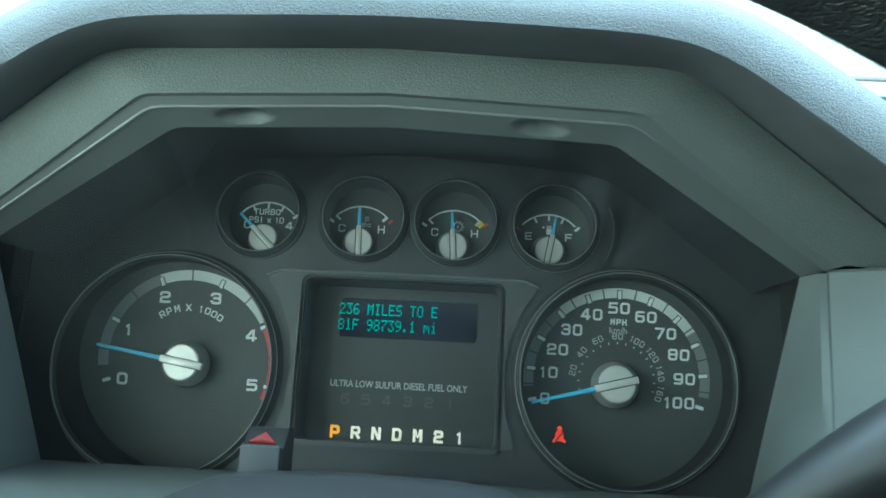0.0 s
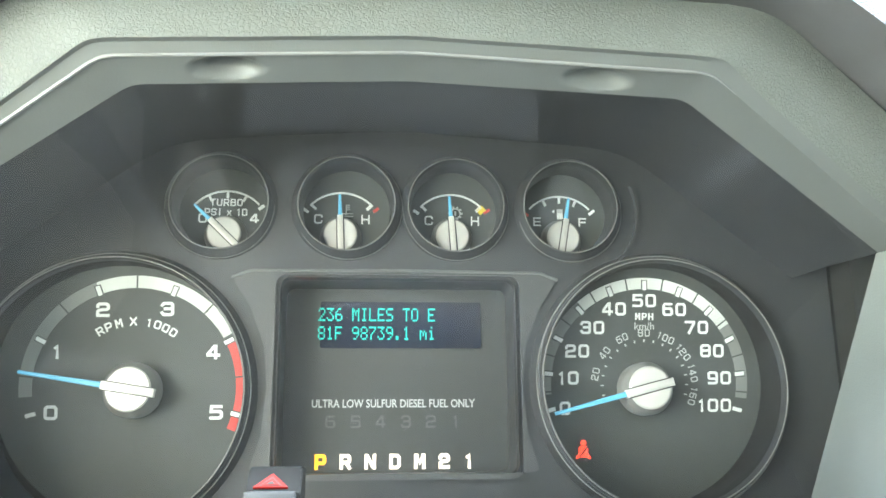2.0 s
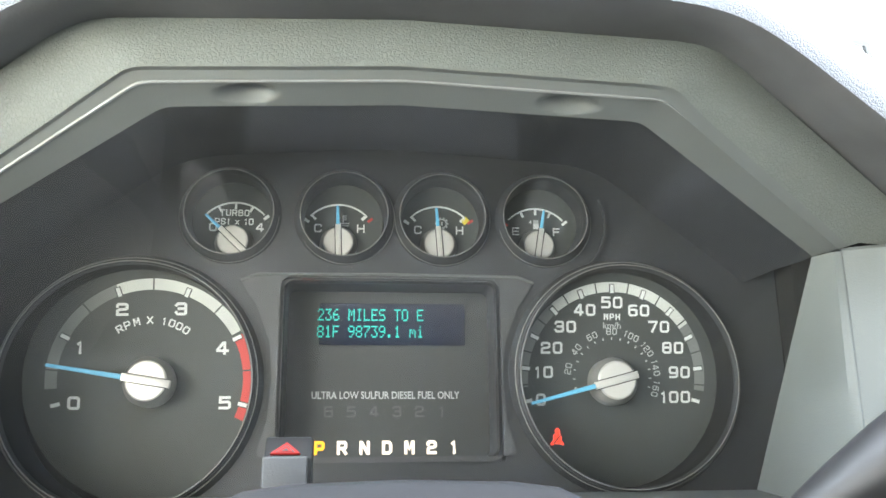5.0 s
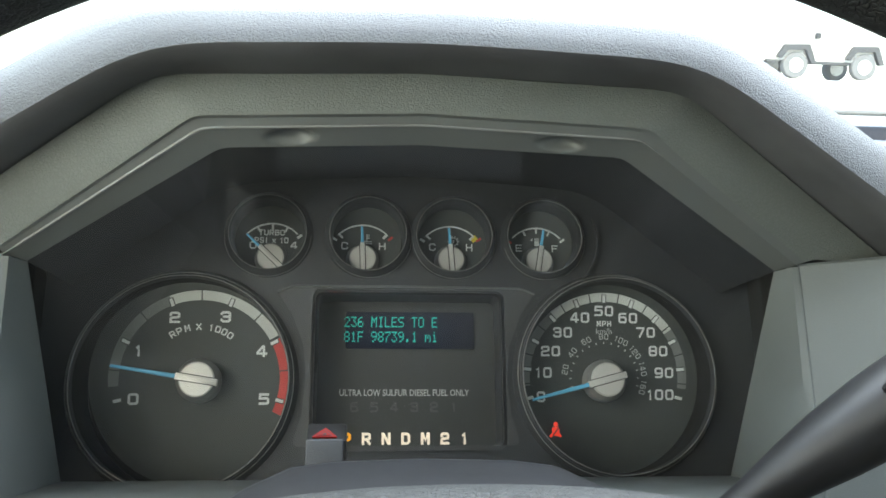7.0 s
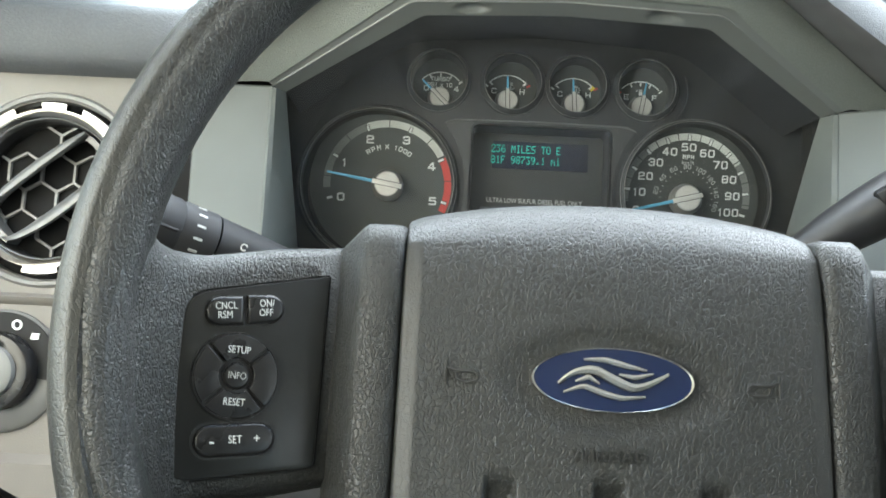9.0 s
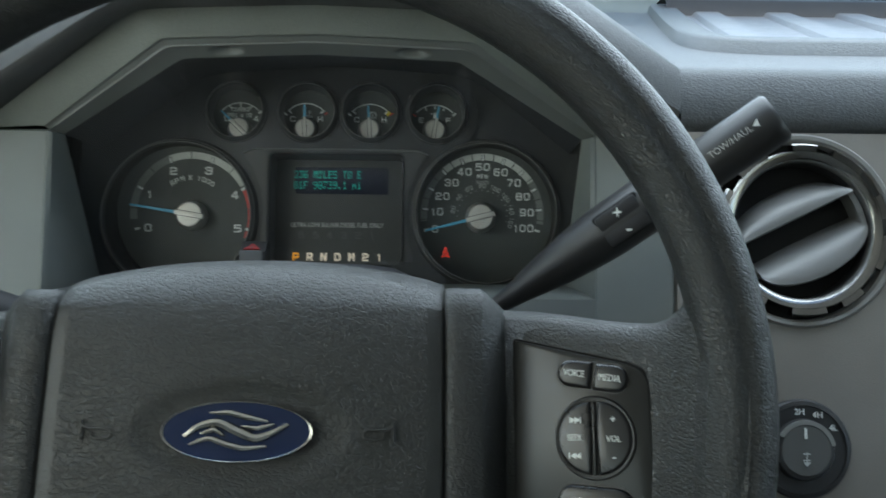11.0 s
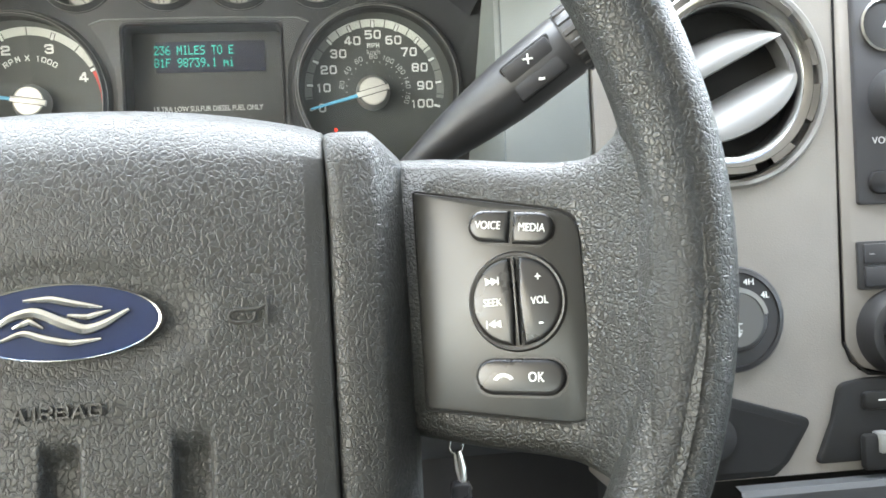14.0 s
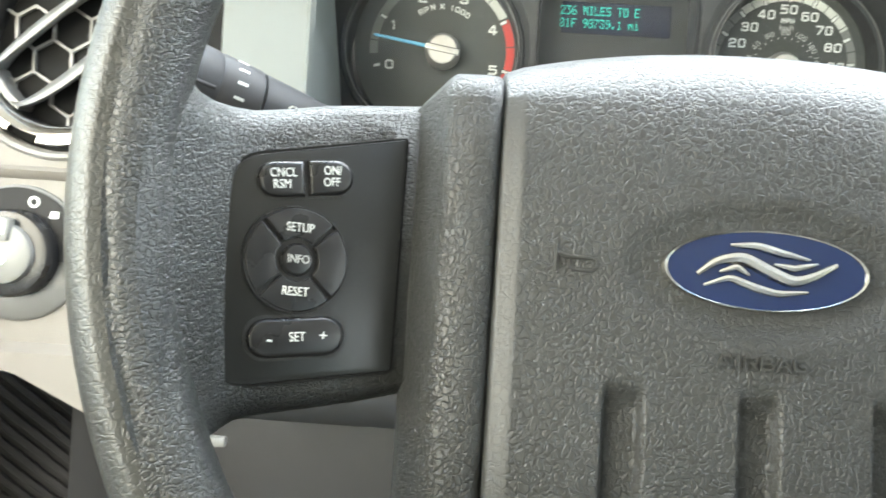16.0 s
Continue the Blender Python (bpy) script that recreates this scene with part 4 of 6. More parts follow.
part("icon", prism([(-0.0015, 0.0002), (0.0012, 0.0002), (0.0012, 0.0022), (-0.0015, 0.0022)], FACE_Y - 0.0006, FACE_Y), INKDIM, fuel, m=pose(0.0003, 0, 0.0112))
part("icon", prism([(-0.0036, 0.0012), (-0.0024, 0.0004), (-0.0024, 0.0020)], FACE_Y - 0.0006, FACE_Y), INK, fuel, m=pose(0.0, 0, 0.0112))

# the small faces and their print stand a little forward of the large ones
for g in (turbo, coolant, trans, fuel):
    for ob in g.children:
        if ob.name.split(".")[0] in ("face", "tick", "scale_line", "letter", "numeral", "icon", "icon_tooth"):
            ob.matrix_basis = pose(0, -0.0055, 0.0018) @ ob.matrix_basis

# message screen in the middle
screen = new("message_screen")
screen.parent = cluster
screen["label"] = "dark message screen with lit text and gear letters"
SY = 0.016
part("panel", prism(round_rect(-0.0540, 0.0530, -0.0385, 0.0495, 0.004), SY, SY + 0.002), SCREEN, screen)
part("window_wall", loft([[(x, y, z) for x, z in WINDOW] for y in (-0.006, 0.004, SY)], closed=True), MASK, screen)
fr_out = round_rect(-0.0512, 0.0531, -0.0373, 0.0483, 0.005)
part("window_trim", loft([[(x, -0.0062, z) for x, z in WINDOW], [((x * .3 + a * .7), -0.0085, (z * .3 + b * .7)) for (x, z), (a, b) in zip(WINDOW, fr_out)], [(x, -0.0062, z) for x, z in fr_out]], closed=True), STACKBLACK, screen, angle=50)
flare = [(-0.0720, 0.0475), (-0.064, 0.0505), (0.064, 0.0505), (0.0720, 0.0475), (0.0640, 0.036), (0.0570, 0.018), (0.0553, 0.0), (0.0570, -0.02), (0.062, -0.036), (-0.062, -0.036), (-0.0570, -0.02), (-0.0553, 0.0), (-0.0570, 0.018), (-0.0640, 0.036)]
fb = holed_sheet(round_poly(flare, 0.003), [[(x * 1.03, (z - .005) * 1.03 + .005) for x, z in fr_out]], -0.0078)
part("surround", thick(fb, 0.0012), SURROUND, screen, "satin grey surround")
part("surround_lip", tube([(-0.0720, -0.0085, 0.0475), (-0.064, -0.0085, 0.0507), (0, -0.0085, 0.0512), (0.064, -0.0085, 0.0507), (0.0720, -0.0085, 0.0475)], 0.0007, 8), GREY, screen)
part("lcd", prism(round_rect(-0.0345, 0.0400, 0.0195, 0.0410, 0.001), SY - 0.0012, SY), LCD, screen, "dark blue text window")

GLYPHS = {
    "0": "01110100011001110101110011000101110", "1": "00100011000010000100001000010001110", "2": "01110100010000100010001000100011111",
    "3": "11111000100010000010000011000101110", "6": "00110010001000011110100011000101110", "7": "11111000010001000100010000100001000",
    "8": "01110100011000101110100011000101110", "9": "01110100011000101111000010001001100", "M": "10001110111010110101100011000110001",
    "I": "01110001000010000100001000010001110", "L": "10000100001000010000100001000011111", "E": "11111100001000011110100001000011111",
    "S": "01111100001000001110000010000111110", "T": "11111001000010000100001000010000100", "O": "01110100011000110001100011000101110",
    "F": "11111100001000011110100001000010000", ".": "00000000000000000000000000110001100", "m": "00000000001101010101101011000110001",
    "i": "00100000000110000100001000010001110", " ": "0" * 35,
}


def dot_text(text, x0, z0, pitch, row):
    bm = bmesh.new()
    for i, ch in enumerate(text):
        for k, bit in enumerate(GLYPHS[ch]):
            if bit == "1":
                x, z = x0 + (i * 6 + k % 5) * pitch, z0 - (k // 5) * row
                h, v = pitch * 0.43, row * 0.43
                vs = [bm.verts.new(p) for p in ((x - h, SY - 0.0016, z - v), (x + h, SY - 0.0016, z - v), (x + h, SY - 0.0016, z + v), (x - h, SY - 0.0016, z + v))]
                bm.faces.new(vs)
    return bm


PITCH = 0.0540 / 83
part("text_line", dot_text("236 MILES TO E", -0.0352, 0.0376, PITCH, 0.00088), DOTS, screen, "lit turquoise dot-matrix text")
part("text_line", dot_text("81F 98739.1 mi", -0.0352, 0.0290, PITCH, 0.00088), DOTS, screen, "lit turquoise dot-matrix text")
lettering("ULTRA LOW SULFUR DIESEL FUEL ONLY", 0.0036, INKDIM, screen, pose(-0.0005, SY - 0.0004, -0.0058), stretch=0.80, bold=0.022)
for k, ch in enumerate("PRNDM21"):
    dial_text(ch, 0.0067, AMBER if k == 0 else LITWHITE, screen, pose(-0.0330 + 0.01110 * k, SY - 0.0004, -0.0313), "gear_letter", 0.76, 0.22)
for k, ch in enumerate("654321"):
    dial_text(ch, 0.0056, GHOST, screen, pose(-0.0290 + 0.01135 * k, SY - 0.0004, -0.0137), "unlit_numeral", 0.8, 0.16)
# ---- steering column ----
column = thing("steering_column", DASH, "dark grey steering column shroud with the hazard switch on top", "steering column")
rows = []
for y, zt, w, wt, zb in ((-0.02, -0.060, 0.105, 0.060, -0.17), (-0.08, -0.052, 0.100, 0.056, -0.17), (-0.128, -0.046, 0.094, 0.052, -0.165), (-0.150, -0.047, 0.092, 0.050, -0.16), (-0.158, -0.052, 0.089, 0.048, -0.155), (-0.215, -0.066, 0.07, 0.04, -0.145), (-0.235, -0.075, 0.062, 0.034, -0.14)):
    rows.append([(-w, y, (zt + zb) / 2 - 0.01), (-w, y, zt - 0.026), (-wt - 0.018, y, zt - 0.010), (-wt, y, zt - 0.002), (-wt + 0.016, y, zt), (0, y, zt + 0.001), (wt - 0.016, y, zt), (wt, y, zt - 0.002), (wt + 0.018, y, zt - 0.010), (w, y, zt - 0.026), (w, y, (zt + zb) / 2 - 0.01), (w * 0.7, y, zb), (-w * 0.7, y, zb)])
part("shroud", loft(rows, closed=True, caps=True), STACKBLACK, column, angle=40)
# hazard switch: a block with a sloping top that bears the triangle, and a grey face in front
side = [(-0.1232, -0.055), (-0.1232, -0.0378), (-0.1208, -0.0376), (-0.1150, -0.0310), (-0.1132, -0.0304), (-0.1040, -0.0306), (-0.1040, -0.055)]
bm = loft([[(x, y, z) for y, z in side] for x in (-0.0466, -0.0308)], closed=True, caps=True)
bmesh.ops.bevel(bm, geom=bm.edges[:], offset=0.0005, segments=2, affect="EDGES")
hz = part("hazard_switch", bm, MATTBLACK, column, "black hazard switch")
part("switch_face", box(-0.0470, -0.0320, -0.1243, -0.1226, -0.055, -0.0371, 0.0009, segments=3), KNEEGREY, hz, "grey switch face with worn edges")
for name, k, y0, mat, text in (("triangle", 1.0, -0.0008, HAZARD, "red warning triangle"), ("triangle_line", 0.66, -0.00095, BLACK, "dark line"), ("triangle_field", 0.52, -0.0011, HAZARD, "red inner triangle"), ("triangle_mark", 0.24, -0.00125, BLACK, "dark inner mark")):
    part(name, prism([(-0.0050 * k, -0.0016 - 0.0010 * k), (0.0050 * k, -0.0016 - 0.0010 * k), (0.0004, -0.0016 + 0.0040 * k)], y0, 0.0004), mat, hz, text, pose(-0.0397, -0.1183, -0.0346, -41, 0, 0))

# ---- steering wheel, in the plane of its rim ----
WHEEL = DASH @ pose(0, -0.3285, -0.1025, -8, 0, 0)
wheel = thing("steering_wheel", WHEEL, "black leather-grained steering wheel with an oval badge and switch panels", "steering wheel")
RIM_X, RIM_Y, RIM_Z = 0.003, -0.0161, -0.0065


def side_weight(a):
    """1 at the grips beside the spokes, 0 over the top and bottom of the rim."""
    d = min(abs((a - c + 180) % 360 - 180) for c in (0, 180))
    w = max(0.0, min(1.0, (58 - d) / 36))
    return w * w * (3 - 2 * w)


RIM_N = 44
rows = []
for k in range(160):
    a = 360 * k / 160
    w = side_weight(a)
    ca, sa = math.cos(radians(a)), math.sin(radians(a))
    hx, hy = 0.0141 - 0.0002 * w, 0.0150 + 0.0006 * w
    rz = 0.1840 if sa > 0 else 0.1879
    row = []
    for j in range(RIM_N):
        d = 360 * j / RIM_N
        c, q = math.cos(radians(d)), math.sin(radians(d))
        u = hx * math.copysign(abs(c) ** 0.94, c)
        v = hy * math.copysign(abs(q) ** 0.94, q)
        seam = math.exp(-((d - 269) / (5 if d > 269 else 10)) ** 2) * (0.35 + 0.65 * w)  # moulded valley along the face
        swell = math.exp(-((d - 208) / 16) ** 2) * w  # inner thumb roll
        u, v = u * (1 - 0.11 * seam + 0.06 * swell), v * (1 - 0.11 * seam + 0.06 * swell)
        z = (rz + u) * sa
        row.append((RIM_X + (0.1883 + u) * ca, RIM_Y + v - z * 0.0175, RIM_Z + z))
    rows.append(row)
rows.append(rows[0])
bm = loft(rows, closed=True)
bmesh.ops.remove_doubles(bm, verts=bm.verts[:], dist=1e-7)
rim = part("rim", bm, WHEEL_HIDE, wheel, "thick leather-grained rim, its outer edge rubbed smooth beside the door", angle=70)
rim.data.materials.append(WORN_HIDE)
for f in rim.data.polygons:
    x, y, z = f.center
    a = math.degrees(math.atan2(z - RIM_Z, x - RIM_X)) % 360
    out = math.hypot(x - RIM_X, z - RIM_Z) - 0.1865
    if 148 < a < 215 and out > 0.0022 and y < RIM_Y + 0.002:
        f.material_index = 1


# airbag cover: a grid over x and a profile from the back of its top edge down the face
def pad_point(u, v):
    """u across from -1 to 1, v down from 0 at the back of the top to 1 at the foot."""
    prof = [(0.085, 0.045), (0.065, 0.0535), (0.050, 0.0555), (0.036, 0.0525), (0.025, 0.045), (0.018, 0.035), (0.0145, 0.024), (0.0130, 0.008), (0.0125, -0.02), (0.0125, -0.05), (0.0135, -0.09), (0.020, -0.115), (0.034, -0.130), (0.06, -0.136)]
    s = v * (len(prof) - 1)
    i = min(int(s), len(prof) - 2)
    t = s - i
    p0, p1, p2, p3 = prof[max(i - 1, 0)], prof[i], prof[i + 1], prof[min(i + 2, len(prof) - 1)]
    cr = [0.5 * ((2 * b) + (c - a) * t + (2 * a - 5 * b + 4 * c - d) * t * t + (3 * b - a - 3 * c + d) * t ** 3) for a, b, c, d in zip(p0, p1, p2, p3)]
    y, z = cr
    x = u * 0.0815
    edge = max(0.0, (abs(u) - 0.99) / 0.01)
    back = 0.0017 * max(0.0, (abs(u) - 0.917) / 0.083) + 0.0020 * (1 - math.sqrt(max(0.0, 1 - edge * edge)))
    if z > 0.03:
        z -= 0.0095 * abs(u) ** 2.2 * (z - 0.03) / 0.025 + back * 0.3
    y += back - 0.0035 * (1 - u * u)
    if y < 0.02 and z < 0.03:
        e = math.hypot(x / 0.0445, (z + 0.0215) / 0.0205)  # dish round the badge
        if e < 1:
            y += 0.0035 * (1 - e ** 4)
        for gx in (-0.0415, -0.002, 0.0370):  # three grooves below the lettering
            d = abs(x - gx)
            if z < -0.0590 and d < 0.0060:
                w = min(1.0, (0.0060 - d) / 0.0014) * min(1.0, (-0.0590 - z) / 0.0022)
                y += 0.0055 * w
    return (x, y, z)


NU, NV = 180, 170
cover = part("airbag_cover", loft([[pad_point(-1 + 2 * i / NU, j / NV) for i in range(NU + 1)] for j in range(NV + 1)]), PAD_HIDE, wheel, "grained airbag cover with three grooves", angle=80)
cover.data.materials.append(PAD_EDGE)  # flat margins without grain
for f in cover.data.polygons:
    if abs(f.center.x) > 0.0747 and f.center.z < 0.030:
        f.material_index = 1
part("hub_back", box(-0.085, 0.085, 0.030, 0.085, -0.125, 0.040, 0.01), BLACK, wheel)


def on_pad(x, z, up=0.0):
    best = min((pad_point(x / 0.0815, j / 400) for j in range(150, 381)), key=lambda p: abs(p[2] - z))
    return Vector((x, best[1] - up, z))


for k, (x, ch) in enumerate(zip((-0.0128, -0.0080, -0.0044, 0.0005, 0.0055, 0.0107), "AIRBAG")):
    dial_text(ch, 0.0040, PAD_EDGE, wheel, Matrix.Translation(on_pad(x * 0.95 - 0.0012, -0.0485, 0.0005)), "embossed_letter", 1.0, 0.17, depth=0.0009)
for sx in (-1, 1):  # horn signs
    cx = sx * 0.056 - 0.001
    o = on_pad(cx, -0.021, 0.0005)
    for pts in ([(-0.0062, 0.0042), (-0.0062, -0.0042)], [(-0.0058, 0.0018), (-0.0030, 0.0006), (0.0046, 0.0006), (0.0058, -0.0004), (0.0058, -0.0022), (0.0046, -0.0032), (-0.0010, -0.0032), (-0.0024, -0.0022), (-0.0024, -0.0004)]):
        line = poly3([(o.x + sx * x * -1, o.y, o.z + z) for x, z in pts], 24, 1)
        part("horn_sign", tube(line, 0.0006, 6, up=(0, 1, 0)), PAD_EDGE, wheel, "embossed horn sign")

badge = new("badge")
badge.parent = wheel
badge.matrix_basis = pose(-0.0012, 0.0103, -0.0213)
badge["label"] = "oval badge, blue with a silver border"
part("badge_rim", lathe([(0.0290, -0.0008), (0.0294, -0.0016), (0.0300, -0.0018), (0.0306, -0.0010), (0.0308, 0.002)], 72, sz=0.393), CHROME, badge, "bright silver border")
part("badge_field", disc([(0.0294, -0.0012), (0.0296, 0.0012)], 72, sz=0.393), BLUE, badge, "deep blue field")
# plain silver strokes in place of the maker's mark
for pts, rad in (([(-0.0205, -0.0020), (-0.0150, 0.0024), (-0.0075, 0.0040), (-0.0005, 0.0004), (0.0075, -0.0030), (0.0135, -0.0010), (0.0205, 0.0030)], 0.0021),
                 ([(-0.0185, -0.0052), (-0.0110, -0.0024), (-0.0040, -0.0050), (0.0030, -0.0066), (0.0120, -0.0056)], 0.0014),
                 ([(-0.0110, 0.0072), (-0.0030, 0.0074), (0.0040, 0.0056), (0.0125, 0.0040)], 0.0014),
                 ([(-0.0140, -0.0010), (-0.0090, 0.0008), (-0.0050, -0.0016)], 0.0011),
                 ([(0.0020, 0.0022), (0.0080, 0.0012), (0.0150, 0.0030)], 0.0011)):
    p = poly3([(x, -0.0017, z) for x, z in pts], 30)
    part("badge_stroke", tube(p, [rad * (0.35 + 0.65 * math.sin(math.pi * k / 29)) for k in range(30)], 8, up=(0, 1, 0)), CHROME, badge, "silver stroke")

for sx in (-1, 1):
    # upright trim beside the cover
    sec = [(0.0811, 0.050), (0.0811, 0.022), (0.0814, 0.0178), (0.0824, 0.0152), (0.0842, 0.0137), (0.0870, 0.0131), (0.0965, 0.0138), (0.0990, 0.0160), (0.1075, 0.0285), (0.1095, 0.034), (0.1095, 0.060)]
    rows = []
    for z, push, top in ((0.0385, 0.034, 1), (0.0390, 0.018, 1), (0.0375, 0.008, 1), (0.0340, 0.0025, 1), (0.0280, 0.0, 0), (0.010, -0.0005, 0), (-0.03, -0.0008, 0), (-0.07, 0.0, 0), (-0.10, 0.003, 0), (-0.125, 0.012, 0), (-0.135, 0.03, 0)):
        rows.append([(sx * x, min(y + push, 0.075), z + (0.002 if top and sx > 0 else 0.0) - (0.0075 * max(0, (x - 0.097) / 0.0125) if top else 0)) for x, y in sec])
    part("side_trim", loft(rows), PAD_HIDE, wheel, "upright grained trim beside the airbag cover", angle=60)
    # spoke, from the trim out into the rim
    rows = []
    low = sx < 0  # the wheel rests a touch low on the door side
    for x, y, zt, zb in ((0.100, 0.0320, 0.0330 if low else 0.0340, -0.0645), (0.110, 0.0285, 0.0312 if low else 0.0332, -0.0660), (0.122, 0.0225, 0.0290 if low else 0.0318, -0.0688),
                         (0.136, 0.0155, 0.0262 if low else 0.0292, -0.0715), (0.150, 0.0085, 0.0222 if low else 0.0262, -0.0738), (0.160, 0.0030, 0.0197 if low else 0.0245, -0.0755),
                         (0.166, -0.0045, 0.0185 if low else 0.0233, -0.0770), (0.1705, -0.0120, 0.0180 if low else 0.0240, -0.0785), (0.1745, -0.0195, 0.0190 if low else 0.0275, -0.0805),
                         (0.1785, -0.0256, 0.0230 if low else 0.0350, -0.0850), (0.1830, -0.0294, 0.0364 if low else 0.0460, -0.0930), (0.188, -0.0302, 0.047 if low else 0.053, -0.099)):
        r = 0.014
        row = []
        for k in range(9):  # top roll
            t = math.pi / 2 * k / 8
            row.append((sx * x, y + r - r * math.sin(t) + 0.0, zt - 0.9 * r + 0.9 * r * math.cos(t)))
        for k in range(1, 8):
            row.append((sx * x, y, zt - 0.9 * r + (zb + r * 0.6 - zt + 0.9 * r) * k / 8))
        for k in range(9):
            t = math.pi / 2 * k / 8
            row.append((sx * x, y + r * 0.6 - 0.6 * r * math.cos(t), zb + r * 0.6 - 0.6 * r * math.sin(t)))
        row.append((sx * x, min(y + 0.035, -0.004 + 0.4 * (0.19 - x)), zb + 0.004))
        row.append((sx * x, min(y + 0.04, -0.004 + 0.4 * (0.19 - x)), zt - 0.006))
        hug = max(0.0, min(1.0, (x - 0.155) / 0.022))  # bends with the rim towards its end
        row = [(px - sx * hug * (0.1865 - math.sqrt(0.1865 ** 2 - (pz + 0.0065) ** 2)) + 0.003 * hug, py, pz) for px, py, pz in row]
        rows.append(row)
    part("spoke", loft(rows, closed=True, caps=True), WHEEL_HIDE, wheel, "grained spoke", angle=75)
# lower spokes down to the foot of the rim
for sx in (-1, 1):
    part("lower_spoke", tube([(sx * 0.045, 0.03, -0.115), (sx * 0.055, 0.015, -0.14), (sx * 0.065, -0.004, -0.17)], [0.014, 0.013, 0.014], 14), WHEEL_HIDE, wheel)


# switch panels: s runs outwards along the slanted face, z up
def panel_frame(sx):
    return pose(sx * 0.111, 0.0278 - 0.0022, 0) @ pose(0, 0, 0, 0, 0, -sx * 26.1)


def pill(parent, s0, s1, z, h, sx, tilt=0.0, cut0=False, cut1=False, label=""):
    r = h / 2
    c = (s0 + s1) / 2
    pts = []
    n = 8
    for cx, a0, cut in ((s1 - r, -90, cut1), (s0 + r, 90, cut0)):
        if cut:
            e = s1 if cx > c else s0
            pts += [(e, -r), (e, r)] if cx > c else [(e, r), (e, -r)]
        else:
            pts += [(cx + r * math.cos(radians(a0 + 180 * k / n)), r * math.sin(radians(a0 + 180 * k / n))) for k in range(n + 1)]
    pts = [(sx * (x - c), zz) for x, zz in pts]
    return part("button", prism(pts, -0.0026, 0.001, 0.0016, segments=3), GLOSS, parent, label or "gloss black button", pose(sx * c, 0, z, 0, tilt, 0))


def well(parent, pts, depth=0.0006):
    return part("button_well", prism(pts, -0.0004, 0.0006), BLACK, parent)


def switch_panel(sx):
    base = new("switch_panel")
    base.parent = wheel
    base.matrix_basis = panel_frame(sx)
    base["label"] = "matt black switch panel with gloss buttons"
    low = 0.0 if sx > 0 else 0.0022
    q = [(sx * 0.0004, 0.0180 - low), (sx * (0.0570 - low), 0.0042 - low), (sx * (0.0572 - low), -0.0638 - low), (sx * 0.0008, -0.0562 - low)]
    part("plate", prism(round_poly(q, [0.0012, 0.011, 0.008, 0.0025]), -0.0002, 0.004, 0.0006), PIANO, base, "matt black plate")
    part("plate_gap", prism(round_poly([(x + (sx * 0.0009 if abs(x) > 0.02 else -sx * 0.0009), z + (0.0009 if z > 0 else -0.0009)) for x, z in q], [0.0015, 0.012, 0.009, 0.003]), 0.0010, 0.004), DARKGAP, base)
    return base


def s_of(x):
    return (x - 0.111) / math.cos(radians(26.1)) * 0.985


rp = switch_panel(1)
pill(rp, 0.0200, 0.0341, 0.0030, 0.0108, 1, 8, cut1=True)
pill(rp, 0.0353, 0.0492, 0.0006, 0.0108, 1, 8, cut0=True)
lettering("VOICE", 0.0027, INK, rp, pose(0.0273, -0.0029, 0.0030, 0, 8, 0), stretch=0.8)
lettering("MEDIA", 0.0027, INK, rp, pose(0.0420, -0.0029, 0.0006, 0, 8, 0), stretch=0.8)


def half_disc(parent, s, z, r, sx, a0, a1, inner=0.0, gap=0.0008, mat=None, y=-0.0024):
    n = 24
    mid = radians((a0 + a1) / 2)
    off = (gap * math.cos(mid), gap * math.sin(mid))
    pts = [(r * math.cos(radians(a0 + (a1 - a0) * k / n)), r * math.sin(radians(a0 + (a1 - a0) * k / n))) for k in range(n + 1)]
    if inner:
        pts += [(inner * math.cos(radians(a1 + (a0 - a1) * k / n)), inner * math.sin(radians(a1 + (a0 - a1) * k / n))) for k in range(n + 1)]
    elif abs(a1 - a0) < 179:
        pts.append((0, 0))
    pts = [(x + off[0], zz + off[1]) for x, zz in pts]
    return part("button", prism(pts, y, 0.001, 0.0014, segments=3), mat or GLOSS, parent, "gloss black button", pose(s, 0, z))


sc, sz = 0.0348, -0.0228
part("button_well", disc([(0.0166, -0.0006), (0.0168, 0.0006)], 48), BLACK, rp, m=pose(sc, 0, sz))
half_disc(rp, sc, sz, 0.0145, 1, 93, 267)
half_disc(rp, sc, sz, 0.0145, 1, -87, 87)
part("button_bar", box(-0.0004, 0.0004, -0.0026, 0.0006, -0.0144, 0.0144, 0.0002), GLOSS, rp, "thin bar between the halves", pose(sc, 0, sz))
part("button_ring", lathe([(0.0150, 0.0006), (0.0152, -0.0014), (0.0160, -0.0016), (0.0167, -0.0004)], 56), BLACK, rp, "black ring round the split button", pose(sc, 0, sz))
lettering("SEEK", 0.0025, INK, rp, pose(sc - 0.0078, -0.0027, sz), stretch=0.85)
lettering("VOL", 0.0025, INK, rp, pose(sc + 0.0080, -0.0027, sz - 0.0004), stretch=0.85)
lettering("+", 0.0030, INK, rp, pose(sc + 0.0080, -0.0027, sz + 0.0072))
lettering("-", 0.0040, INK, rp, pose(sc + 0.0080, -0.0027, sz - 0.0072))
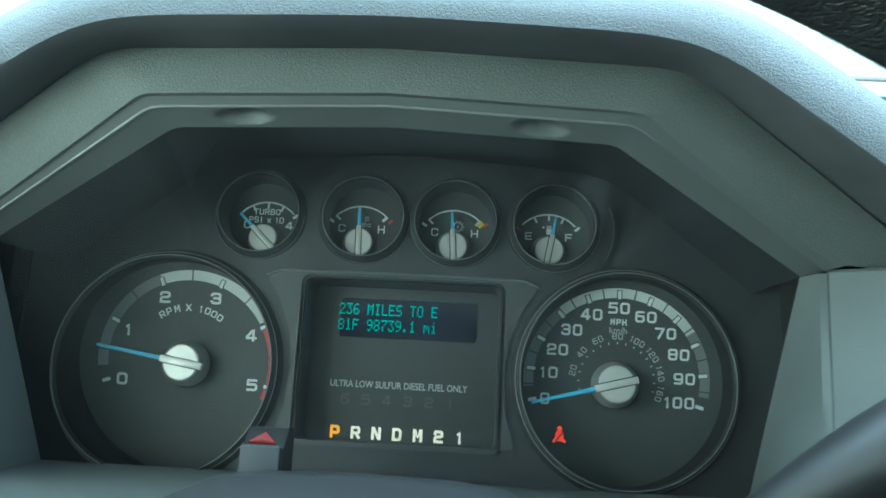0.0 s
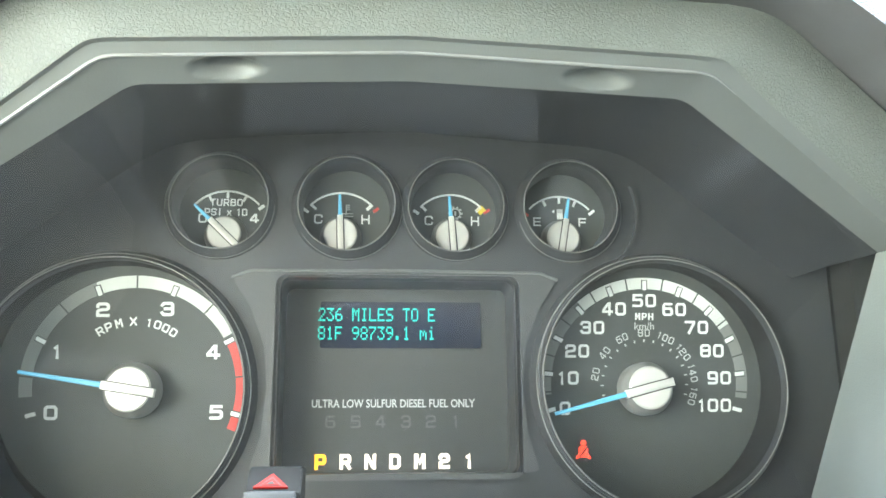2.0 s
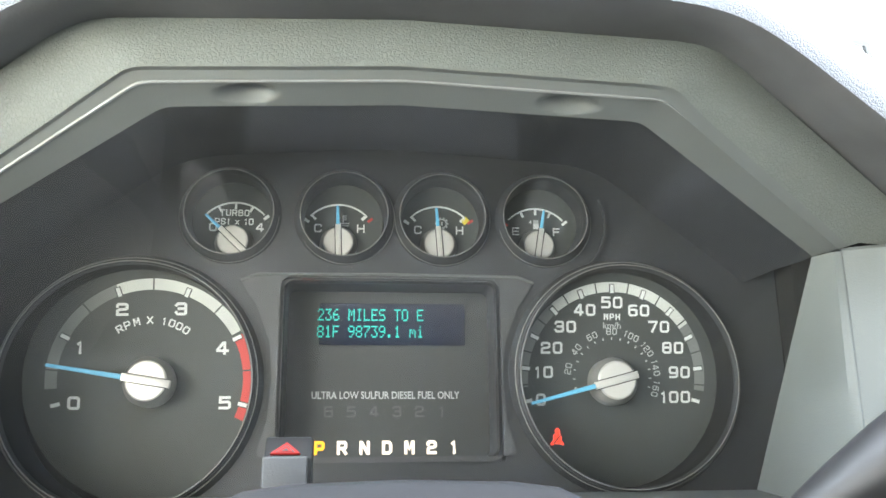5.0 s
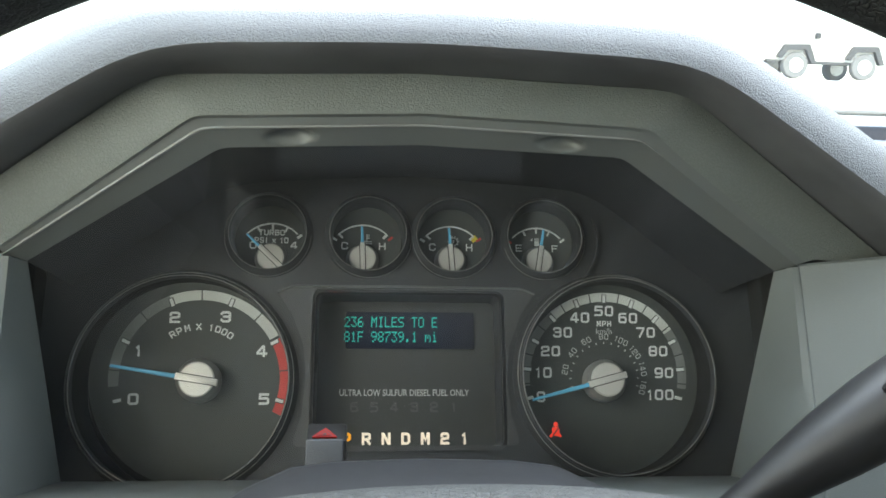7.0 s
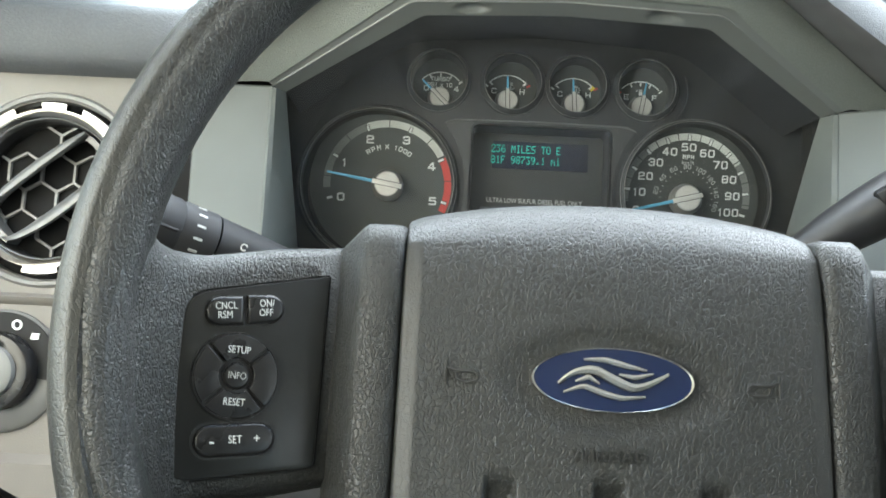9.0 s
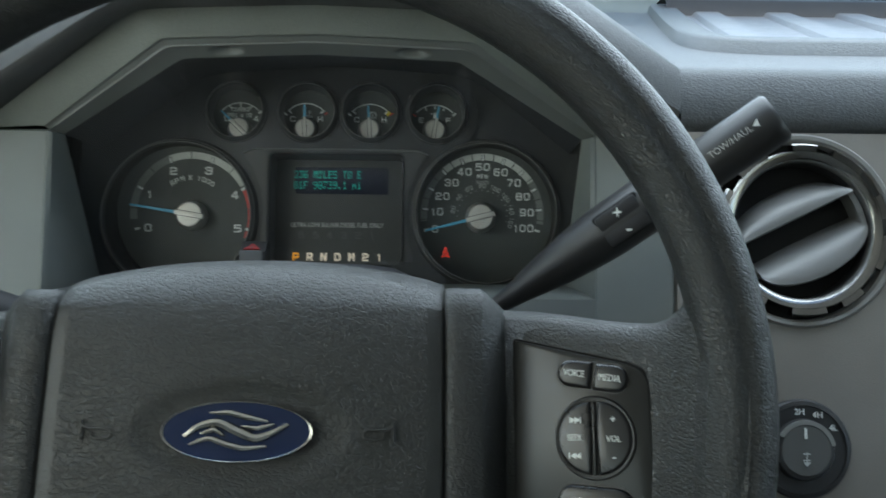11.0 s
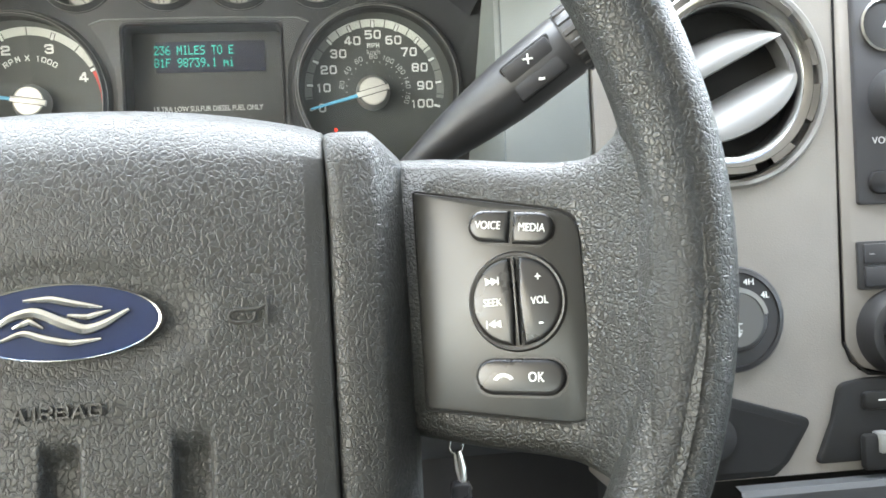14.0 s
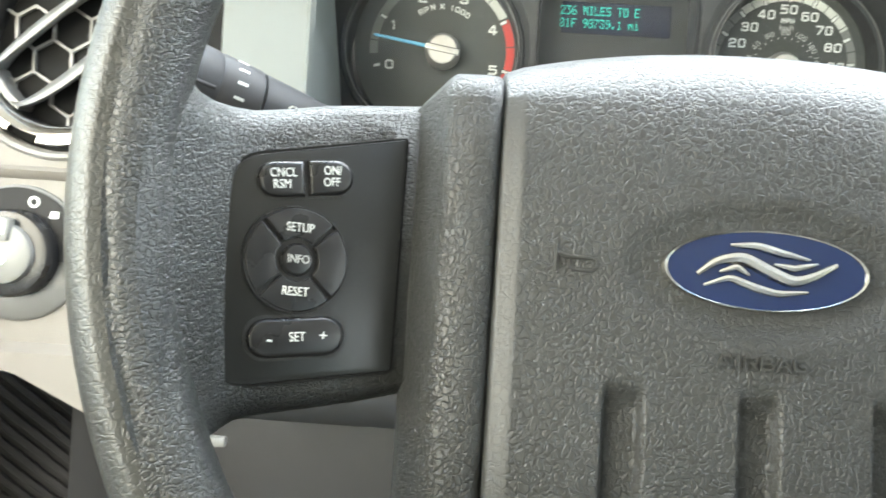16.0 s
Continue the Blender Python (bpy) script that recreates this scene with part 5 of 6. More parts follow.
for up, d in ((0.0070, 1), (-0.0070, -1)):
    for k in range(2):
        part("arrow", prism([(-0.0012 * d, -0.0013), (0.0012 * d, 0.0), (-0.0012 * d, 0.0013)], -0.0028, -0.0022), INK, rp, m=pose(sc - 0.0086 + 0.0020 * k, 0, sz + up))
    part("arrow_bar", box(-0.0002, 0.0002, -0.0028, -0.0022, -0.0013, 0.0013), INK, rp, m=pose(sc - 0.0076 + 0.0022 * d - (0.0004 if d < 0 else 0), 0, sz + up))
part("button_well", prism(round_rect(-0.0160, 0.0160, -0.0068, 0.0068, 0.0066), -0.0005, 0.0006), BLACK, rp, m=pose(0.0341, 0, -0.0474, 0, 4, 0))
pill(rp, 0.0190, 0.0492, -0.0474, 0.0118, 1, 4)
lettering("OK", 0.0032, INK, rp, pose(0.0398, -0.0029, -0.0478, 0, 4, 0), stretch=0.8)
part("handset_sign", arc(0.0022, 0.0036, 160, 20, -0.0030, -0.0022, 12), INK, rp, m=pose(0.0289, 0, -0.0487) @ Matrix.Diagonal((1, 1, 0.75, 1)))

lp = switch_panel(-1)
part("button_well", prism(round_rect(-0.0485, -0.0176, -0.0061, 0.0061, 0.0059), -0.0005, 0.0006), BLACK, lp, m=pose(0, 0, 0.0034, 0, -8.8, 0))
pill(lp, 0.0182, 0.0324, -0.0005, 0.0108, -1, -8, cut1=True)
pill(lp, 0.0336, 0.0479, -0.0030, 0.0108, -1, -8, cut0=True)
for txt, x, z in (("CNCL", 0.0406, -0.0013), ("RSM", 0.0406, -0.0048), ("ON/", 0.0254, 0.0014), ("OFF", 0.0254, -0.0022)):
    lettering(txt, 0.0027, INK, lp, pose(-x, -0.0029, z, 0, -8, 0), stretch=0.8)
sc, sz = -s_of(0.1420), -0.0268
part("button_well", disc([(0.0166, -0.0006), (0.0168, 0.0006)], 48), BLACK, lp, m=pose(sc, 0, sz))
for a in (45, 135, 225, 315):
    half_disc(lp, sc, sz, 0.0151, -1, a + 2, a + 88, inner=0.0062, gap=0.0004)
part("button", disc([(0.0050, 0.001), (0.0050, -0.0020), (0.0042, -0.0030), (0.0030, -0.0033)], 32), GLOSS, lp, "gloss black centre button", pose(sc, 0, sz))
part("pad_ring", lathe([(0.0154, -0.0006), (0.0156, -0.0020), (0.0161, -0.0020), (0.0164, -0.0004)], 56), GLOSS, lp, "gloss rim of the cross pad", pose(sc, 0, sz))
lettering("SETUP", 0.0027, INK, lp, pose(sc, -0.0028, sz + 0.0096), stretch=0.8)
lettering("RESET", 0.0027, INK, lp, pose(sc, -0.0028, sz - 0.0096), stretch=0.8)
lettering("INFO", 0.0026, INKDIM, lp, pose(sc, -0.0036, sz), stretch=0.8)
part("button_well", prism(round_rect(-0.0158, 0.0158, -0.0068, 0.0068, 0.0066), -0.0005, 0.0006), BLACK, lp, m=pose(-0.0322, 0, -0.0498, 0, -6, 0))
pill(lp, 0.0173, 0.0471, -0.0498, 0.0118, -1, -6)
lettering("SET", 0.0028, INK, lp, pose(-0.0322, -0.0029, -0.0498, 0, -5, 0), stretch=0.8)
lettering("-", 0.0045, INK, lp, pose(-0.0405, -0.0029, -0.0508))
lettering("+", 0.0034, INK, lp, pose(-0.0243, -0.0029, -0.0490))
part("button_well", prism(round_rect(0.0194, 0.0498, -0.0061, 0.0061, 0.0059), -0.0005, 0.0006), BLACK, rp, m=pose(0, 0, 0.0072, 0, 8.8, 0))

# ---- gear lever ----
lever = thing("gear_lever", DASH, "black column gear lever with plus and minus buttons", "gear lever")
ax0, ax1 = Vector((0.116, -0.128, -0.072)), Vector((0.262, -0.203, 0.031))
axis = (ax1 - ax0).normalized()
L = (ax1 - ax0).length


def along(t):
    return tuple(ax0 + axis * (t * L))


part("shaft", tube([along(t) for t in (0, 0.10, 0.2, 0.3, 0.40, 0.45, 0.60, 0.62)], [0.0055, 0.0080, 0.0116, 0.0144, 0.0162, 0.0166, 0.0168, 0.0155], 28), BLACK, lever)
part("grip_ring", tube([along(t) for t in (0.615, 0.625, 0.655, 0.665, 0.675, 0.70)], [0.0165, 0.0174, 0.0174, 0.0166, 0.0168, 0.0168], 28), BLACK, lever, "ribbed black collar")
part("tip", tube([along(t) for t in (0.69, 0.70, 1.0, 1.02, 1.03)], [0.0140, 0.0150, 0.0150, 0.0147, 0.0132], 28), BLACK, lever, "gloss black tip with white print")
for k in range(16):
    part("collar_rib", box(-0.0040, 0.0040, -0.0017, 0.0017, -0.0006, 0.0009, 0.0005, segments=1), BLACK, lever, m=Matrix.Translation(along(0.640)) @ axis.to_track_quat("X", "Z").to_matrix().to_4x4() @ pose(0, 0, 0, 22.5 * k, 0, 0) @ pose(0, 0, 0.0172))
front = Vector((0, -1, 0))
lx = axis
ly = (front - axis * front.dot(axis)).normalized()
lz = lx.cross(-ly).normalized()
LEVER = Matrix(((lx.x, -ly.x, lz.x, 0), (lx.y, -ly.y, lz.y, 0), (lx.z, -ly.z, lz.z, 0), (0, 0, 0, 1)))


def on_lever(t, up, out):
    return Matrix.Translation(Vector(along(t)) + lz * up + ly * out) @ LEVER


part("button_seat", box(-0.0152, 0.0152, -0.0012, 0.004, -0.0108, 0.0108, 0.002), DARKGAP, lever, "dark groove round the buttons", on_lever(0.51, 0.0005, 0.0142))
for up in (0.0054, -0.0050):
    part("gear_button", box(-0.0138, 0.0138, -0.0022, 0.004, -0.0046, 0.0046, 0.0016), STALKGREY, lever, "black gear button", on_lever(0.51, up + 0.0003, 0.0146))
lettering("+", 0.0075, INK, lever, on_lever(0.512, 0.0058, 0.0170) @ pose(0, 0, 0, 0, 30, 0))
lettering("-", 0.0090, INK, lever, on_lever(0.515, -0.0048, 0.0170) @ pose(0, 0, 0, 0, 30, 0))
lettering("TOW/HAUL", 0.0037, INKDIM, lever, on_lever(0.885, 0.0030, 0.0149), stretch=0.95)
part("arrow", prism([(-0.002, -0.002), (0.002, -0.002), (0.0, 0.002)], -0.0002, 0.0005), INK, lever, m=on_lever(0.972, 0.0040, 0.0148) @ pose(0, 0, 0, 0, 35, 0))

# ---- turn signal stalk ----
stalk = thing("turn_signal_stalk", DASH, "dark grey turn signal and wiper stalk with white marks", "stalk")
s0, s1 = Vector((-0.100, -0.153, -0.0972)), Vector((-0.2195, -0.2385, -0.0605))
sa = (s1 - s0).normalized()
SL = (s1 - s0).length


def along_s(t):
    return tuple(s0 + sa * (t * SL))


part("shaft", tube([along_s(t) for t in (0, 0.2, 0.4, 0.6, 0.71)], [0.006, 0.0085, 0.0110, 0.0133, 0.0142], 24), STALKGREY, stalk)
part("collar", tube([along_s(t) for t in (0.715, 0.72, 0.83, 0.84)], [0.0140, 0.0148, 0.0153, 0.0148], 24), STALKGREY, stalk)
part("tip", tube([along_s(t) for t in (0.84, 0.85, 1.0, 1.012)], [0.0148, 0.0155, 0.0160, 0.0148], 24), STALKGREY, stalk)
fy = (front - sa * front.dot(sa)).normalized()
fz = sa.cross(fy).normalized()
for k in range(6):
    a = radians(-50 + 24 * k)
    o = Vector(along_s(0.785)) + (fy * math.cos(a) + fz * math.sin(a)) * 0.0149
    nn = (fy * math.cos(a) + fz * math.sin(a)).normalized()
    tt = sa.cross(nn)
    part("mark", box(-0.0022, 0.0022, -0.0005, 0.0005, -0.0006, 0.0006), INKDIM, stalk, m=Matrix.Translation(o) @ Matrix((sa, nn, tt)).transposed().to_4x4())
part("grip_edge", tube([tuple(Vector(along_s(t)) + fy * 0.0153) for t in (0.855, 0.99)], 0.0009, 8), STALKGREY, stalk, "moulded edge along the grip")
for t, up in ((0.63, 0.0035), (0.64, -0.0025), (0.94, 0.005)):
    o = Vector(along_s(t)) + fy * 0.0145 + fz * up
    part("mark", arc(0.0013, 0.0019, 0, 300, -0.0003, 0.0003, 14), INKDIM, stalk, m=Matrix.Translation(o))

# ---- vent fascia, right of the column ----
FY = -0.115


fascia = thing("centre_fascia", DASH, "taupe-grey centre fascia panel around the round vent", "fascia")
VENT = (0.3165, -0.0200)
hole_c = circle(*VENT, 0.0585, 72)
sheet = holed_sheet(round_poly([(0.2355, 0.0445), (0.3848, 0.0445), (0.3818, -0.18), (0.392, -0.196), (0.410, -0.2005), (0.60, -0.2005), (0.60, -0.256), (0.2355, -0.256)], 0.003), [hole_c], FY)
part("fascia_panel", thick(sheet, 0.004), TAUPE, fascia, "taupe-grey panel")
stackp = round_poly([(0.3860, 0.0445), (0.62, 0.0445), (0.62, -0.1985), (0.410, -0.1985), (0.3930, -0.1940), (0.3838, -0.180)], [0.002, 0.002, 0.002, 0.004, 0.01, 0.01])
part("stack_panel", prism(stackp, FY - 0.001, FY + 0.006, 0.0012), TAUPE, fascia, "taupe-grey centre stack panel")
part("seam", tube([(0.3853, FY - 0.0005, 0.0445), (0.3826, FY - 0.0005, -0.178), (0.387, FY - 0.0005, -0.190), (0.398, FY - 0.0005, -0.1985), (0.412, FY - 0.0005, -0.1995), (0.62, FY - 0.0005, -0.1995)], 0.0009, 8), DARKGAP, fascia)
part("backing", box(0.236, 1.2, FY + 0.012, FY + 0.03, -0.42, 0.05), DARKGAP, fascia)


def round_vent(name, cx, cz, y, tilt, label, honeycomb):
    v = thing(name, DASH @ pose(cx, y, cz), label, "air vent", group="round dashboard vents")
    part("surround", lathe([(0.0642, 0.003), (0.0638, -0.0006), (0.0622, -0.0026), (0.0600, -0.0020), (0.0588, 0.0), (0.0582, 0.01)], 72), RINGGREY, v, "pale satin ring")
    part("bezel", lathe([(0.0518, 0.012), (0.0518, -0.0056), (0.0512, -0.0062), (0.0466, -0.0050), (0.0460, -0.0044)], 72), TABCHROME, v, "flat mirror-like chrome bezel")
    part("inner_ring", lathe([(0.0460, -0.0046), (0.0452, -0.0040), (0.0444, 0.004), (0.0442, 0.02)], 72), SILVER, v, "satin silver inner ring")
    part("gap_ring", lathe([(0.0440, 0.0085), (0.0584, 0.0085)], 48), DARKGAP, v, "dark gap round the bezel")
    for k in range(10):  # castellated outer edge, flush with the bezel
        a0 = 36 * k + 8
        part("tab", loft([[(r * math.cos(b), y, r * math.sin(b)) for r, y in ((0.0514, -0.0062), (0.0552, -0.0068), (0.0562, -0.0060), (0.0562, 0.0), (0.0514, 0.0))] for b in (radians(a0 + (24 if k % 2 else 17) * q / 10) for q in range(11))], closed=True, caps=True), TABCHROME, v, "chrome edge tab")
    part("duct", lathe([(0.0442, 0.0), (0.0440, 0.035), (0.001, 0.036)], 48), BLACK, v, "dark duct")
    tm = pose(0, 0.002, 0, 0, tilt, 0)
    for upper in (True, False):
        rows = []
        for i in range(33):
            f = -1 + 2 * i / 32
            e = math.sqrt(max(0.0, 1 - f * f))
            if honeycomb:  # swung half open, so that only thin leaves show
                x = 0.0410 * f
                top, foot = (0.0150 + 0.0110 * e, 0.0150) if upper else (-0.0060, -0.0070 - 0.0110 * e)
            elif upper:  # arched far edge, straight near edge
                x, top, foot = 0.0412 * f, 0.0104 + 0.0200 * e ** 0.9, 0.0104
            else:  # straight far edge, rounded near edge
                x, top, foot = 0.0408 * f, -0.0040 - 0.004 * (1 - e), -0.0050 - 0.0255 * e ** 0.8
            row = []
            for k in range(11):  # a swelling vane that comes forward towards its near edge
                t = k / 10
                row.append((x, 0.017 - 0.0225 * math.sin(t * math.pi / 2) ** 0.85 - 0.0015 * e, top + (foot - top) * (t ** 1.1)))
            row += [(x, -0.0068, foot - 0.0016), (x, -0.0050, foot - 0.0024), (x, 0.006, foot + (top - foot) * 0.35 - 0.002), (x, 0.018, top - 0.002)]
            rows.append(row)
        part("blade", loft(rows, closed=True, caps=True), SILVER, v, "broad silver vent blade", tm, angle=50)
    for a0, a1 in ((-22, 16), (158, 196)):
        part("blade_end", arc(0.0392, 0.0432, a0, a1, -0.0030, 0.016, 16), SILVER, v, "silver end plate between the blades", tm)
    if honeycomb:
        for q in range(-2, 3):
            for w in range(-2, 3):
                x, z = 0.0217 * (q + 0.5 * (w % 2)), 0.0188 * w
                if math.hypot(x, z) < 0.038:
                    for a in (90, 210, 330):
                        part("mesh_strut", box(0, 0.0125, -0.0014, 0.0014, -0.0008, 0.0008), RINGGREY, v, m=pose(x, 0.012, z, 0, a, 0))
    return v


round_vent("air_vent", VENT[0], VENT[1], FY, -26, "round chrome-ringed air vent with two silver blades", False)

part("fascia_return", loft([[(0.2356, FY + 0.0010, z), (0.2352, FY + 0.004, z), (0.2350, -0.090, z), (0.2350, -0.070, z)] for z in (0.0445, -0.10, -0.256)]), TAUPE, fascia, angle=30)

# four-wheel-drive selector
sel = thing("drive_selector", DASH @ pose(0.3130, FY, -0.1605), "black rotary four-wheel-drive selector with white marks", "rotary knob")
part("plate", disc([(0.0316, 0.002), (0.0316, -0.0025), (0.0305, -0.0040), (0.0280, -0.0046), (0.0276, -0.0036)], 64), BLACK, sel, "round black plate")
part("knob", disc([(0.0195, -0.003), (0.0192, -0.0065), (0.0182, -0.0080), (0.0165, -0.0085)], 48), STACKBLACK, sel, "black knob edge")
# highlight on the upper edge, drawn as a grey arc
part("knob_ring", arc(0.0162, 0.0190, 150, 10, -0.0092, -0.0078, 24), KNOBGREY, sel, "grey arc drawn as the highlight on the knob's upper edge")
part("knob_face", disc([(0.0158, -0.0080), (0.0156, -0.0090)], 48), KNOBDARK, sel, "dark grey knob face")
part("pointer", box(-0.0007, 0.0007, -0.0097, -0.0088, 0.0075, 0.0140), INK, sel, "white pointer line", pose(0, 0, 0, 0, -2, 0))
for txt, a in (("2H", 95), ("4H", 66), ("4L", 35)):
    lettering(txt, 0.0038, INK, sel, pose(0.0236 * math.cos(radians(a)), -0.0047, 0.0238 * math.sin(radians(a))))
part("axle_sign", box(-0.0003, 0.0003, -0.0097, -0.0088, -0.0085, -0.001), INKDIM, sel)
for z in (-0.002, -0.0060):
    part("axle_sign", box(-0.0022, 0.0022, -0.0097, -0.0088, z - 0.0003, z + 0.0003), INKDIM, sel)
part("axle_sign", prism([(-0.0022, -0.0072), (0.0022, -0.0072), (0.0, -0.0098)], -0.0097, -0.0088), INKDIM, sel)

# radio and climate controls
radio = thing("radio_panel", DASH @ pose(0, FY, 0), "dark grey radio panel with chrome-ringed controls", "radio")
part("panel", prism(round_rect(0.3945, 0.60, -0.0965, 0.0375, 0.0025), -0.004, 0.002, 0.001), STACKBLACK, radio)
part("eject_ring", lathe([(0.0160, -0.003), (0.0163, -0.0062), (0.0150, -0.0068), (0.0142, -0.0055), (0.0140, -0.003)], 40), CHROME, radio, "chrome ring", pose(0.4155, 0, 0.0105))
part("eject_button", disc([(0.0140, -0.003), (0.0138, -0.0048), (0.0100, -0.0056)], 40), BLACK, radio, "round black eject button", pose(0.4155, 0, 0.0105))
part("arrow", prism([(-0.002, -0.0016), (0.002, -0.0016), (0.0, 0.0020)], -0.0062, -0.0054), INK, radio, m=pose(0.4155, 0, 0.0105))
part("eject_slot", box(0.432, 0.600, -0.0044, -0.0036, 0.006, 0.0115), BLACK, radio)
part("volume_knob", disc([(0.0185, -0.003), (0.0182, -0.016), (0.0170, -0.021)], 48), BLACK, radio, "ridged black volume knob", pose(0.4215, 0, -0.0330))
part("volume_ring", lathe([(0.0178, -0.0195), (0.0172, -0.0225), (0.0155, -0.0232), (0.0145, -0.0215)], 48), CHROME, radio, "chrome ring", pose(0.4215, 0, -0.0330))
part("volume_cap", disc([(0.0146, -0.021), (0.0120, -0.0218)], 40), GLOSS, radio, m=pose(0.4215, 0, -0.0330))
lettering("VOL-PUSH", 0.0042, INKDIM, radio, pose(0.4185, -0.0042, -0.0585))
part("button", prism(round_rect(0.4010, 0.4400, -0.0905, -0.0765, 0.006), -0.0068, -0.003, 0.0012), GLOSS, radio)
lettering("REW", 0.0034, INKDIM, radio, pose(0.4200, -0.0072, -0.0812))
lettering("1", 0.0034, INKDIM, radio, pose(0.4200, -0.0072, -0.0866))

climate = thing("climate_controls", DASH @ pose(0, FY, 0), "dark climate buttons above a round fan knob", "climate control")
part("button_frame", prism(round_rect(0.3930, 0.60, -0.1475, -0.1185, 0.0015), -0.0030, 0.002, 0.0006), BLACK, climate)
part("button", box(0.3965, 0.4600, -0.0048, 0.0, -0.1322, -0.1200, 0.0010), STACKBLACK, climate)
part("button", box(0.3965, 0.4600, -0.0048, 0.0, -0.1458, -0.1336, 0.0010), STACKBLACK, climate)
part("defrost_sign", arc(0.0022, 0.0028, 20, 160, -0.0052, -0.0046, 10), INKDIM, climate, m=pose(0.4195, 0, -0.1272))
part("defrost_sign", box(-0.0028, 0.0028, -0.0052, -0.0046, -0.0004, 0.0), INKDIM, climate, m=pose(0.4195, 0, -0.1258))
part("power_sign", arc(0.0018, 0.0023, -240, 60, -0.0052, -0.0046, 14), INKDIM, climate, m=pose(0.4190, 0, -0.1398))
part("mark", box(-0.0015, 0.0015, -0.0051, -0.0046, -0.0002, 0.0002), INKDIM, climate, m=pose(0.4010, 0, -0.1262))
part("fan_skirt", disc([(0.0262, 0.0), (0.0255, -0.010), (0.0235, -0.0150), (0.0205, -0.0165)], 56), BLACK, climate, "black fan knob", pose(0.4170, 0, -0.1735))
part("fan_collar", lathe([(0.0190, -0.0160), (0.0192, -0.0205), (0.0178, -0.0222), (0.0160, -0.0218), (0.0152, -0.0190)], 48), GLOSS, climate, m=pose(0.4170, 0, -0.1735))
part("fan_face", disc([(0.0152, -0.0185), (0.0148, -0.0200)], 40), STACKBLACK, climate, m=pose(0.4170, 0, -0.1735))
part("fan_mark", arc(0.0118, 0.0126, 120, 40, -0.0206, -0.0198, 14), INKDIM, climate, m=pose(0.4170, 0, -0.1735))
for k in range(4):
    part("fan_sign", arc(0.0012, 0.0017, 0, 360, -0.0206, -0.0198, 10), INKDIM, climate, m=pose(0.4170, 0, -0.1735) @ pose(0.0018 * math.cos(k * math.pi / 2), 0, 0.0018 * math.sin(k * math.pi / 2)))

# lower bins
bin_a = thing("storage_bin", DASH @ pose(0, FY, 0), "black recessed bin with a round socket cover", "storage bin")
part("bin_frame", prism(round_poly([(0.2375, -0.180), (0.300, -0.2035), (0.3600, -0.2225), (0.3440, -0.247), (0.335, -0.2550), (0.2375, -0.2550)], 0.005), -0.0035, 0.003, 0.0015), DARKGAP, bin_a)
part("bin_well", prism(round_poly([(0.2415, -0.187), (0.300, -0.209), (0.3530, -0.2260), (0.3385, -0.2470), (0.330, -0.251), (0.2415, -0.250)], 0.004), -0.0042, -0.003), DARKGAP, bin_a)
part("socket_cover", disc([(0.0135, -0.004), (0.0130, -0.009), (0.0100, -0.010)], 36), MATTBLACK, bin_a, m=pose(0.2960, 0, -0.2285))
brake = thing("trailer_brake_control", DASH @ pose(0, FY, 0), "black trailer brake controller in a recess", "brake controller")
part("recess", prism(round_poly([(0.3775, -0.203), (0.395, -0.2005), (0.60, -0.2025), (0.60, -0.250), (0.361, -0.250), (0.372, -0.225)], [0.008, 0.004, 0.002, 0.002, 0.003, 0.01]), -0.004, 0.003, 0.0015), MATTBLACK, brake)
part("button_minus", box(0.3900, 0.4100, -0.0085, -0.003, -0.2190, -0.2080, 0.0025), MATTBLACK, brake)
part("button_plus", box(0.4115, 0.4330, -0.0085, -0.003, -0.2190, -0.2080, 0.0025), MATTBLACK, brake)
part("mark", box(-0.0025, 0.0025, -0.0090, -0.0082, -0.0004, 0.0004), INK, brake, m=pose(0.4010, 0, -0.2130))
part("slide", box(0.3965, 0.4045, -0.013, -0.003, -0.2440, -0.2320, 0.001), KNOBGREY, brake, "grey slide lever")
part("slide_block", box(0.3880, 0.4120, -0.010, -0.003, -0.2550, -0.2330, 0.003), MATTBLACK, brake)
lowtrim = thing("lower_dash", DASH, "dark lower dashboard below the fascia", "dashboard")
part("lower_panel", loft([[(x, FY - 0.004, -0.2585), (x, FY - 0.011, -0.2598), (x, FY - 0.013, -0.2630), (x, FY - 0.012, -0.2720), (x, FY - 0.002, -0.36)] for x in (0.309, 0.312, 0.7, 1.2)]), KNEEGREY, lowtrim, "grey lower panel", angle=30)
part("knee_panel", box(-0.40, 0.40, 0.10, 0.115, -0.62, -0.20, 0.006), STACKBLACK, lowtrim, "dark knee panel")
part("knee_pad", loft([[(-0.235, -0.086, -0.160), (0.236, -0.086, -0.160)], [(-0.235, -0.103, -0.168), (0.236, -0.103, -0.168)], [(-0.235, -0.10, -0.215), (0.236, -0.10, -0.215)], [(-0.235, -0.088, -0.236), (0.236, -0.088, -0.236)], [(-0.235, -0.06, -0.243), (0.236, -0.06, -0.243)], [(-0.235, 0.105, -0.245), (0.236, 0.105, -0.245)]]), KNEEGREY, lowtrim, "dark grey knee bolster", angle=60)

part("release_latch", box(-0.238, -0.218, -0.104, -0.098, -0.2500, -0.2440, 0.0015), KNOBGREY, lowtrim, "small grey release latch")
# ignition key below the right spoke
key = thing("ignition_key", DASH @ pose(0.1365, -0.175, -0.186), "chrome ignition key with a ring hanging from the column", "key")
part("lock_barrel", disc([(0.0140, 0.06), (0.0140, 0.010), (0.0115, 0.006)], 32), BLACK, key)
